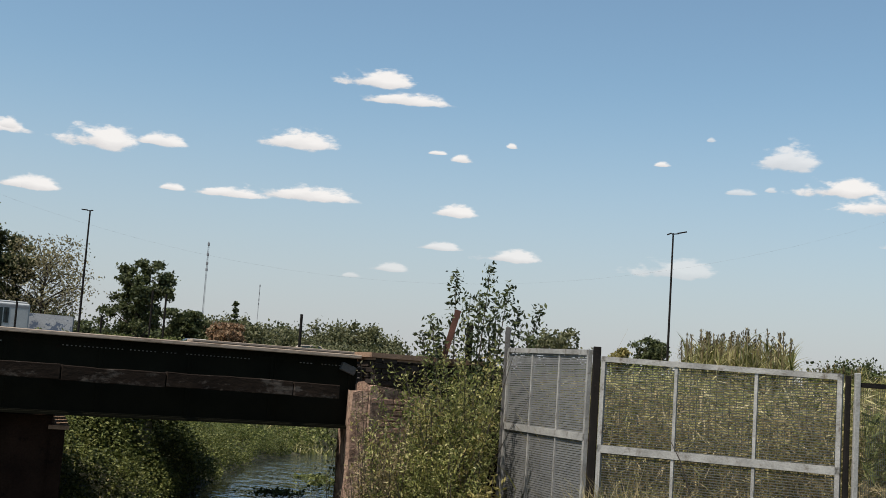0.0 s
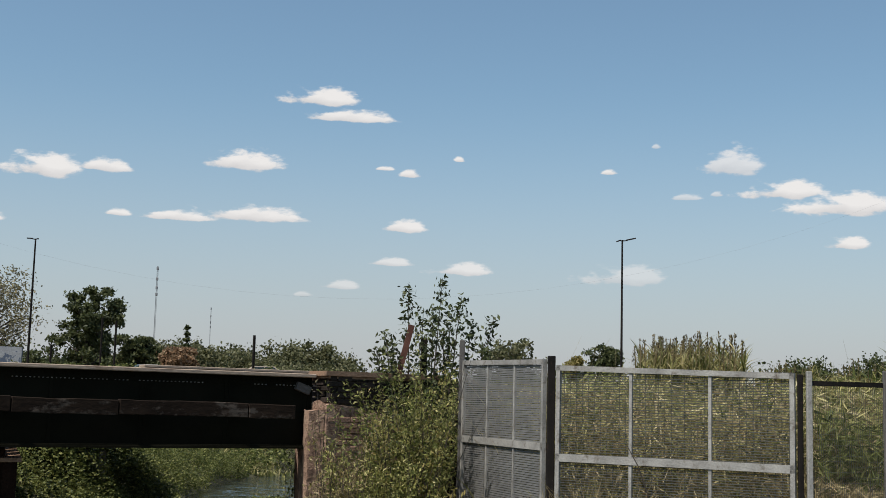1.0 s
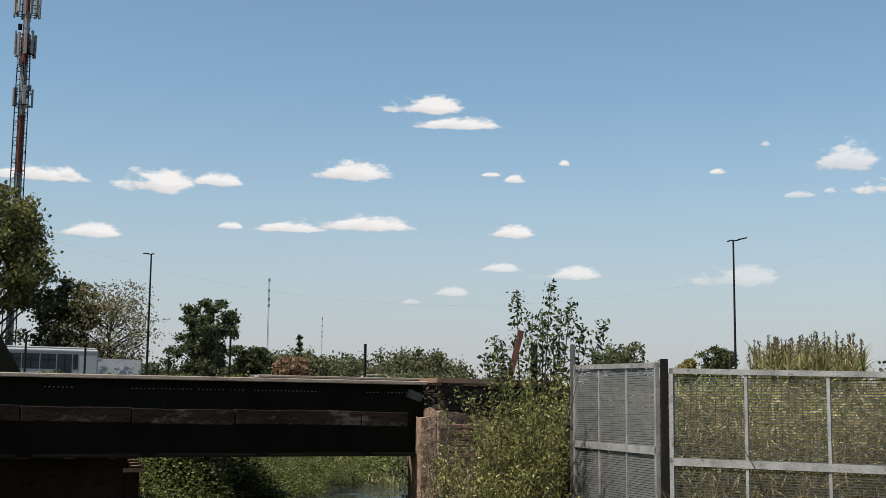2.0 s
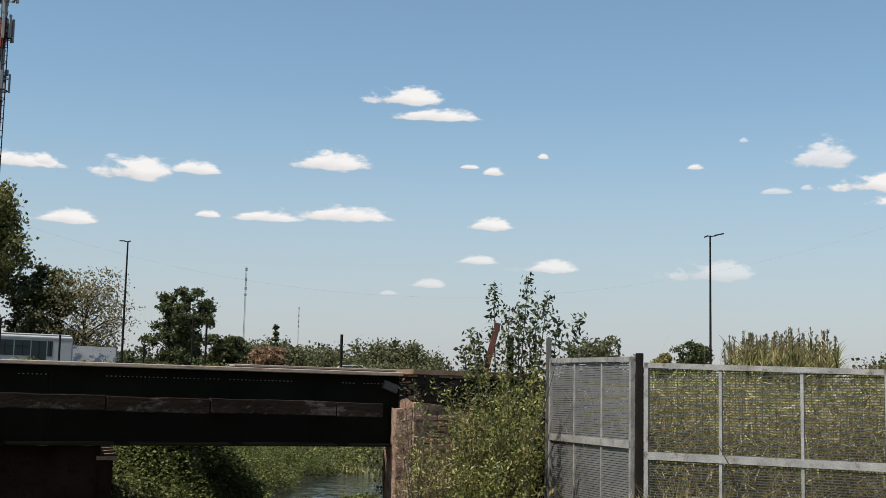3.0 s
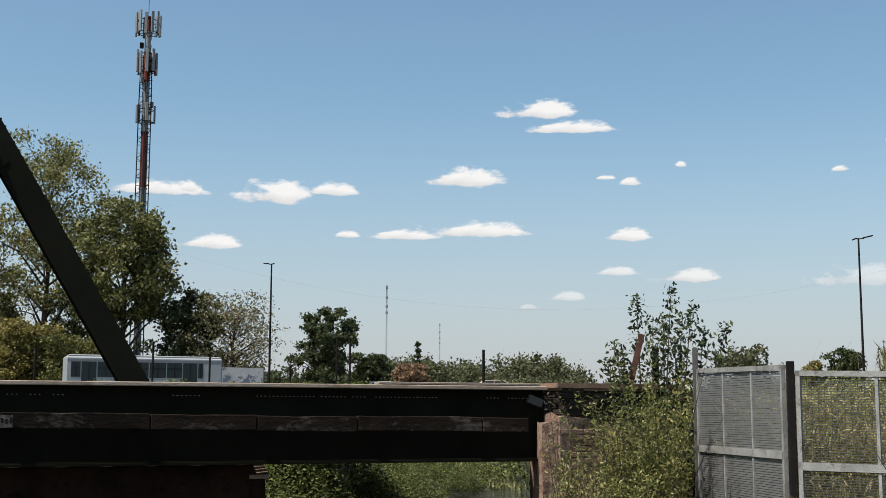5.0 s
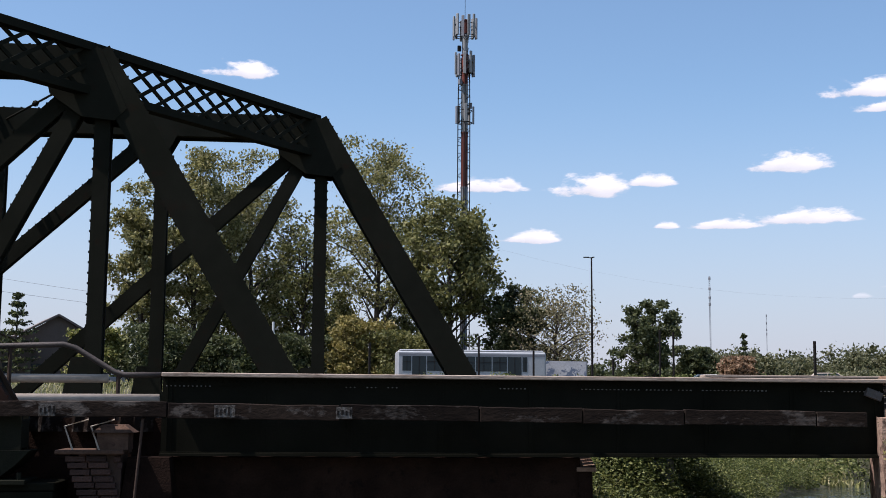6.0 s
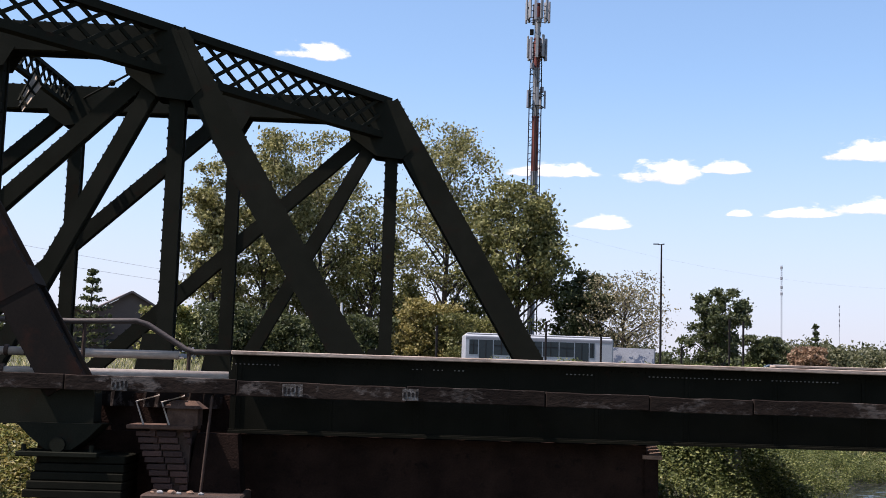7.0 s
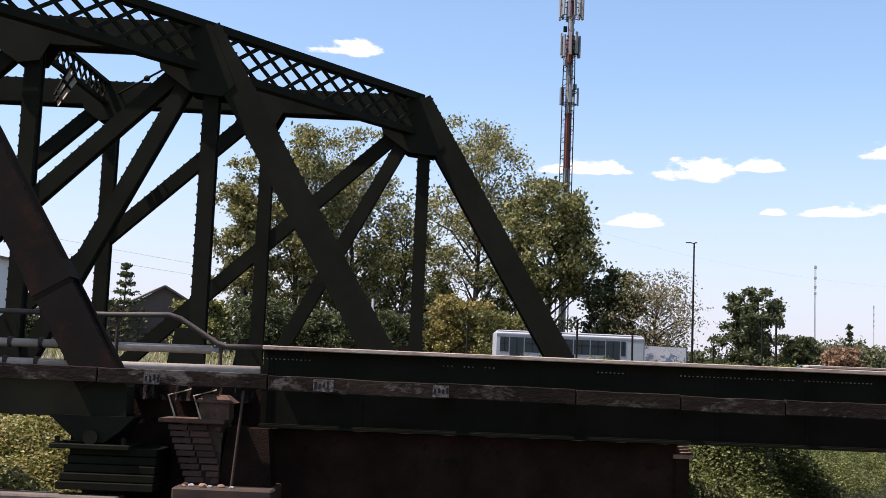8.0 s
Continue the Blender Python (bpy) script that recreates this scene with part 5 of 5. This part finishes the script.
def clutter(az0, az1, r0, r1, n, z0, z1, size, long, material, label, seed):
    """Tangled loose blades at all angles."""
    rg = np.random.default_rng(seed)
    az, r = rg.uniform(az0, az1, n), np.sqrt(rg.uniform(r0 ** 2, r1 ** 2, n))
    x, y = -np.sin(np.radians(az)) * r, np.cos(np.radians(az)) * r
    top = z1 * (0.86 + 0.14 * np.sin(x * 1.3) * np.cos(y * 1.1))
    c = np.stack([x, y, height(x, y) + z0 + (top - z0) * rg.uniform(0, 1, n)], 1)[clear_of_leaf(az, r)]
    v, f = leaf_mesh(c, size, rg, long=long)
    return tagged(raw("tangled_grass", v, f, material), label, "grass", kind="stuff")


clutter(-32, -4.2, 15.6, 21, 62000, 0.2, 2.2, 0.018, 11, GRASS, "tangled green-yellow grass blades behind the gate", 101)
clutter(-32, -4.2, 15.4, 18, 15000, 0.3, 2.15, 0.016, 12, DRY, "tangled straw-coloured blades behind the gate", 102)
clutter(-32, -4.2, 21, 30, 14000, 0.4, 2.55, 0.036, 8, LEAF_BANK, "tangled green blades further back in the field", 103)


clutter(-29, -18.9, 14.9, 18, 15000, 0.5, 1.95, 0.019, 9, LEAF_BANK, "dense green blades behind the fence", 104)
clutter(-29, -18.8, 14.0, 15.4, 3600, 0.0, 0.95, 0.017, 15, DRY, "tangled dry straw at the foot of the fence", 105)
clutter(-18.2, -2.5, 12.9, 14.0, 4200, 0.0, 0.62, 0.017, 13, DRY, "tangled dry straw in front of the gate", 106)
clutter(-18.2, -2.5, 12.9, 14.1, 3600, 0.0, 0.6, 0.02, 10, GRASS, "tangled green grass in front of the gate", 107)


def reeds(az0, az1, r, n, top, label, seed, depth=1.5, material=LEAF_YELLOW):
    rg = np.random.default_rng(seed)
    t = thing("reed_clump", Matrix.Identity(4), label, "reeds")
    bm = bmesh.new()
    roots, hs, pl = [], [], []
    for k in range(n):
        p = polar(rg.uniform(az0, az1), r + rg.uniform(-depth, depth))
        g = ground_z(p.x, p.y)
        plumed = rg.uniform() < 0.26
        h = (top - g) * (rg.uniform(0.88, 1.0) if plumed else rg.uniform(0.78, 0.92))
        e = Vector((p.x + rg.normal() * 0.08, p.y + rg.normal() * 0.08, g + h))
        tube(bm, [(p.x, p.y, g), e], [0.014, 0.006], 4, False)
        for j in range(26):
            u = rg.uniform(0.4, 0.88)
            roots.append(tuple(Vector((p.x, p.y, g)).lerp(e, u)))
            hs.append(rg.uniform(0.2, 0.46))
        for j in range(26 if plumed else 0):
            pl.append((e.x + rg.normal() * 0.016, e.y + rg.normal() * 0.016, e.z - rg.uniform(0.0, 0.3)))
    tagged(part("cane", bm, DRY, t), kind="stuff")
    v, f = blades(np.array(roots), np.array(hs), 0.8, 0.034, rg)
    raw("leaves", v, f, material, t)
    v, f = leaf_mesh(np.array(pl), 0.022, rg, flat=-1.5, long=2.6)
    tagged(raw("plume", v, f, PLUME, t, "brown reed plumes"), kind="stuff")


reeds(-15.7, -11.1, 23, 330, 3.0, "clump of tall reeds with brown plumes", 81, material=GRASS)
reeds(-25.5, -16.6, 25, 260, 2.62, "lower straw-yellow reeds along the field", 83, 1.5)
reeds(-24.4, -22.2, 19, 26, 3.0, "clump of tall green reeds", 82, 0.8, LEAF_BANK)


def banks(label, seed, n, az0, az1, r0, r1, size, material, hmax):
    """Creepers and weeds heaped over the banks."""
    rg = np.random.default_rng(seed)
    az, r = rg.uniform(az0, az1, n), np.sqrt(rg.uniform(r0 ** 2, r1 ** 2, n))
    x, y = -np.sin(np.radians(az)) * r, np.cos(np.radians(az)) * r
    z = height(x, y)
    lump = 0.5 + 0.5 * np.sin(x * 1.15 + 0.7 * np.sin(y * 0.8)) * np.sin(y * 0.95 + x * 0.3)
    lump = np.clip(lump + 0.3 * np.sin(x * 3.1 + y) * np.sin(y * 2.6 - 0.8 * x), 0, 1.25)
    ok = z > WATER - 0.1
    top = hmax * (0.25 + 0.75 * lump)
    c = np.stack([x, y, z + top * rg.uniform(0.0, 1.0, n) ** 0.5], 1)[ok]
    v, f = leaf_mesh(c, size, rg, 0.8, 1.3)
    return tagged(raw("bank_creeper", v, f, material), label, "undergrowth", kind="stuff")


banks("dense green creeper covering the river bank", 91, 300000, 4.5, 22, 21, 52, 0.05, LEAF_BANK, 1.45)
banks("dense green weeds along the far bank", 92, 70000, 1.5, 24, 50, 75, 0.1, LEAF_BANK, 1.0)
banks("sunlit yellow-green bushes under the truss", 93, 34000, 41, 54, 24.8, 36, 0.085, LEAF_BUSH, 0.9)
banks("sunlit yellowing leaves under the truss", 94, 26000, 41, 54, 25.0, 36, 0.07, LEAF_YELLOW, 1.0)

# ---- clouds ----
CLOUD, n_, l_, p_ = nodes("cloud")
co = n_.new("ShaderNodeTexCoord")
sep = n_.new("ShaderNodeSeparateXYZ")
l_.new(co.outputs["UV"], sep.inputs[0])


def calc(op, a, b=0.0, c=0.0):
    q = n_.new("ShaderNodeMath")
    q.operation = op
    for s_, v_ in zip(q.inputs, (a, b, c)):
        if isinstance(v_, (int, float)):
            s_.default_value = v_
        else:
            l_.new(v_, s_)
    return q.outputs[0]


nz = n_.new("ShaderNodeTexNoise")
nz.inputs["Scale"].default_value, nz.inputs["Detail"].default_value, nz.inputs["Roughness"].default_value = 0.022, 7, 0.56
mpc = n_.new("ShaderNodeMapping")
l_.new(co.outputs["Object"], mpc.inputs[0])
mpc.inputs["Scale"].default_value = (0.6, 1, 1.5)
l_.new(mpc.outputs[0], nz.inputs["Vector"])
info = n_.new("ShaderNodeObjectInfo")
nz.noise_dimensions = "4D"
l_.new(calc("MULTIPLY", info.outputs["Random"], 37.0), nz.inputs["W"])
ux = calc("MULTIPLY", calc("SUBTRACT", sep.outputs[0], 0.5), 2.0)
uy = calc("MULTIPLY", calc("SUBTRACT", sep.outputs[1], 0.38), 2.0)
uy2 = calc("ADD", calc("MULTIPLY", calc("MAXIMUM", uy, 0.0), 0.82), calc("MULTIPLY", calc("MINIMUM", uy, 0.0), 2.5))
rad = calc("SQRT", calc("ADD", calc("MULTIPLY", ux, ux), calc("MULTIPLY", uy2, uy2)))
dens = calc("ADD", calc("SUBTRACT", 0.82, rad), calc("MULTIPLY", calc("SUBTRACT", nz.outputs[0], 0.5), 2.0))
mr = n_.new("ShaderNodeMapRange")
mr.interpolation_type = "SMOOTHSTEP"
l_.new(dens, mr.inputs[0])
mr.inputs[1].default_value, mr.inputs[2].default_value = 0.06, 0.4
edge = n_.new("ShaderNodeMapRange")
l_.new(rad, edge.inputs[0])
edge.inputs[1].default_value, edge.inputs[2].default_value, edge.inputs[3].default_value, edge.inputs[4].default_value = 0.8, 1.0, 1.0, 0.0
att = n_.new("ShaderNodeAttribute")
att.attribute_type, att.attribute_name = "OBJECT", "thick"
alpha = calc("MULTIPLY", calc("MULTIPLY", mr.outputs[0], edge.outputs[0]), att.outputs["Fac"])
shade = ramp(n_, l_, calc("ADD", calc("MULTIPLY", sep.outputs[1], 0.8), calc("MULTIPLY", nz.outputs[0], 0.4)), [(0.32, (0.62, 0.615, 0.63)), (0.62, (0.92, 0.905, 0.895))])
em, tr, mx = n_.new("ShaderNodeEmission"), n_.new("ShaderNodeBsdfTransparent"), n_.new("ShaderNodeMixShader")
l_.new(shade, em.inputs[0])
em.inputs[1].default_value = 0.8
l_.new(alpha, mx.inputs[0])
l_.new(tr.outputs[0], mx.inputs[1])
l_.new(em.outputs[0], mx.inputs[2])
l_.new(mx.outputs[0], n_["Material Output"].inputs[0])


def cloud(az, el, wide, tall, thick=1.0):
    """A fair-weather cloud far off by bearing and elevation, its width and height in degrees."""
    R = 3000.0
    w, h = R * math.tan(radians(wide)) * 1.4, R * math.tan(radians(tall)) * 1.5
    me = bpy.data.meshes.new("cloud")
    me.from_pydata([(-w / 2, 0, -h / 2), (w / 2, 0, -h / 2), (w / 2, 0, h / 2), (-w / 2, 0, h / 2)], [], [(0, 1, 2, 3)])
    uv = me.uv_layers.new()
    for k, q in enumerate(((0, 0), (1, 0), (1, 1), (0, 1))):
        uv.data[k].uv = q
    me.materials.append(CLOUD)
    ob = new("cloud", me)
    el = el + 0.16 * tall
    q = polar(az, R * math.cos(radians(el)), 1.6 + R * math.sin(radians(el)))
    ob.matrix_world = Matrix.Translation(q) @ pose(0, 0, 0, el, 0, az)
    ob["thick"] = thick
    ob.visible_shadow = False
    tagged(ob, "small white flat-based fair-weather cloud", "cloud", "fair-weather clouds", "structure")


for row in (
    (3.85, 13.72, 3.96, 0.98, 1.0),
    (2.65, 12.99, 4.22, 0.75, 1.0),
    (15.99, 9.82, 3.68, 1.29, 1.0),
    (13.56, 10.13, 2.49, 0.78, 1.0),
    (7.38, 10.67, 3.68, 1.17, 1.0),
    (10.25, 8.13, 3.32, 0.65, 1.0),
    (6.84, 8.32, 4.61, 0.91, 1.0),
    (12.8, 8.14, 1.29, 0.41, 1.0),
    (0.77, 10.74, 0.96, 0.26, 1.0),
    (-0.51, 10.5, 1.04, 0.57, 1.0),
    (-2.85, 11.24, 0.57, 0.36, 1.0),
    (-0.07, 8.02, 2.28, 0.75, 1.0),
    (0.54, 6.42, 2.33, 0.47, 0.75),
    (-2.82, 6.12, 3.06, 0.73, 0.85),
    (2.73, 5.29, 2.07, 0.49, 0.6),
    (4.21, 4.87, 0.91, 0.31, 0.45),
    (-10.4, 5.87, 4.4, 1.09, 0.5),
    (-15.16, 10.94, 2.75, 1.53, 0.75),
    (-13.14, 9.59, 1.42, 0.41, 0.6),
    (-17.52, 9.72, 3.94, 0.98, 1.0),
    (-9.75, 10.74, 0.78, 0.36, 1.0),
    (-11.9, 11.9, 0.47, 0.31, 0.6),
    (19.85, 10.08, 0.98, 0.73, 1.0),
    (18.94, 7.61, 2.67, 0.78, 1.0),
    (-14.65, 9.73, 0.6, 0.36, 0.6),
    (-20.3, 9.0, 5.13, 1.24, 1.0),
    (-20.17, 7.39, 2.1, 0.65, 1.0),
    (32.29, 14.92, 3.19, 0.93, 1.0),
    (21.63, 9.98, 4.64, 0.83, 1.0),
    (19.22, 7.6, 3.19, 0.67, 1.0),
):
    cloud(*row)

# ---- bricks ----
bm = bmesh.new()
box(bm, (-0.112, -0.03, -0.031), (0.112, 0.03, 0.031), bevel=0.005)
BRICK_ME = bpy.data.meshes.new("brick")
bm.to_mesh(BRICK_ME)
bm.free()
BRICK_ME.materials.append(BRICK_DARK)
SHADE_ME = BRICK_ME.copy()
SHADE_ME.materials[0] = BRICK_SHADE
RED_ME = BRICK_ME.copy()
RED_ME.materials[0] = BRICK_RED
PINK_ME = BRICK_ME.copy()
PINK_ME.materials[0] = BRICK_PINK
rb_ = random.Random(9)


def courses(parent, a, b, z0, z1, me, proud=0.0):
    """Courses of bricks on the upright face from a to b (x, y)."""
    a, b = Vector(a), Vector(b)
    d = (b - a)
    L = d.length
    ang = math.degrees(math.atan2(d.y, d.x))
    z, odd = z0 + 0.036, 0
    while z < z1:
        x = -0.12 * odd + 0.115
        while x < L + 0.05:
            if -0.06 < x < L - 0.0:
                ob = new("brick", me)
                ob.parent = parent
                half = x < 0.03                  # a half brick opens every other course
                q = a + d.normalized() * (0.056 if half else x)
                sx = 0.46 if half else min(1.0, (L - x) / 0.112, x / 0.112)
                ob.matrix_local = pose(q.x, q.y, z + rb_.uniform(-0.003, 0.003), 0, 0, ang) @ pose(0, rb_.uniform(-0.006, 0.004) - proud, 0) @ Matrix.Diagonal((max(0.25, sx), 1, 1, 1))
            x += 0.24
        z += 0.0765
        odd = 1 - odd


# Shaded upper courses and sunlit pink ones differ by colour alone.
courses(abut, AB[0], AB[1], 1.30, 1.95, SHADE_ME)
courses(abut, AB[1], AB[2], 0.9, 1.95, SHADE_ME)
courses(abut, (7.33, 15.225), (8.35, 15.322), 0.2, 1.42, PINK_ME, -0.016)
for k in range(9):                 # corbelled: each course reaches further out
    x_ = -2.68 - 0.029 * k
    courses(butt, (x_, 15.02), (-2.28, 15.02), 0.32 + 0.0765 * k, 0.38 + 0.0765 * k, RED_ME)
    courses(butt, (x_ + 0.03, 15.5), (x_ + 0.03, 15.05), 0.32 + 0.0765 * k, 0.38 + 0.0765 * k, RED_ME)


# ---- small things at the foot of the pier ----
rs_ = random.Random(21)
for k in range(6):
    bm = bmesh.new()
    bmesh.ops.create_icosphere(bm, subdivisions=2, radius=1.0)
    for v in bm.verts:
        v.co *= 1 + 0.35 * noise.noise(v.co * 1.3 + Vector((k * 3.1, 0, 0)))
    r_ = rs_.uniform(0.018, 0.042)
    ob = part("stone", bm, CONCRETE if k % 2 else COPING)
    ob.matrix_world = BR @ pose(-2.65 + 0.12 * k + rs_.uniform(-0.04, 0.04), 14.66 + rs_.uniform(0, 0.12), 0.3 + r_ * 0.5) @ Matrix.Diagonal((r_ * 1.4, r_, r_ * 0.8, 1))
    tagged(ob, "small pale broken stone on the pier ledge", "stone", "stones on the ledge")
for k, x in enumerate((-2.93, -2.63)):
    t = thing("steel_bracket", BR, "thin bent steel bracket above the buttress ledge", "bracket", "steel brackets")
    bm = bmesh.new()
    tube(bm, [(x + 0.10, 15.0, 1.07), (x, 15.0, 1.34), (x + 0.26, 15.05, 1.42)], 0.012, 6)
    part("rod", bm, PIPE, t)

for az, r, w in ((6.7, 34.6, 0.3), (4.55, 39.0, 0.4), (5.2, 41.0, 0.25)):
    rg = np.random.default_rng(int(az * 100))
    p = polar(az, r, WATER + 0.02)
    c = np.array(p) + rg.normal(size=(220, 3)) * np.array([w, w * 1.6, 0.03])
    c[:, 2] = np.maximum(c[:, 2], WATER + 0.01)
    v, f = leaf_mesh(c, 0.09, rg, 0.6, 1.2)
    ob = raw("floating_weed", v, f, LEAF_BANK)
    tagged(ob, "patch of green weed floating on the river", "water plant", "patches of floating weed", kind="stuff")
rg = np.random.default_rng(314)
mz = np.stack([rg.normal(6.3, 0.75, 2600), rg.uniform(53, 66, 2600)], 1)
mx_, my_ = -np.sin(np.radians(mz[:, 0])) * mz[:, 1], np.cos(np.radians(mz[:, 0])) * mz[:, 1]
v, f = blades(np.stack([mx_, my_, np.maximum(height(mx_, my_), WATER)], 1), rg.uniform(0.12, 0.35, 2600), 0.8, 0.09, rg)
tagged(raw("marsh_grass", v, f, GRASS), "low bright green marsh grass at the water's edge", "grass", kind="stuff")
t = thing("dry_stalk", Matrix.Identity(4), "dark dry stalk leaning across the gate", "plant")
bm = bmesh.new()
tube(bm, [polar(-10.7, 14.0, 1.22), polar(-11.2, 13.95, 1.0), polar(-11.9, 13.9, 0.5), polar(-12.0, 13.9, 0.0)], [0.004, 0.007, 0.01, 0.011], 5)
part("stalk", bm, BARK, t)
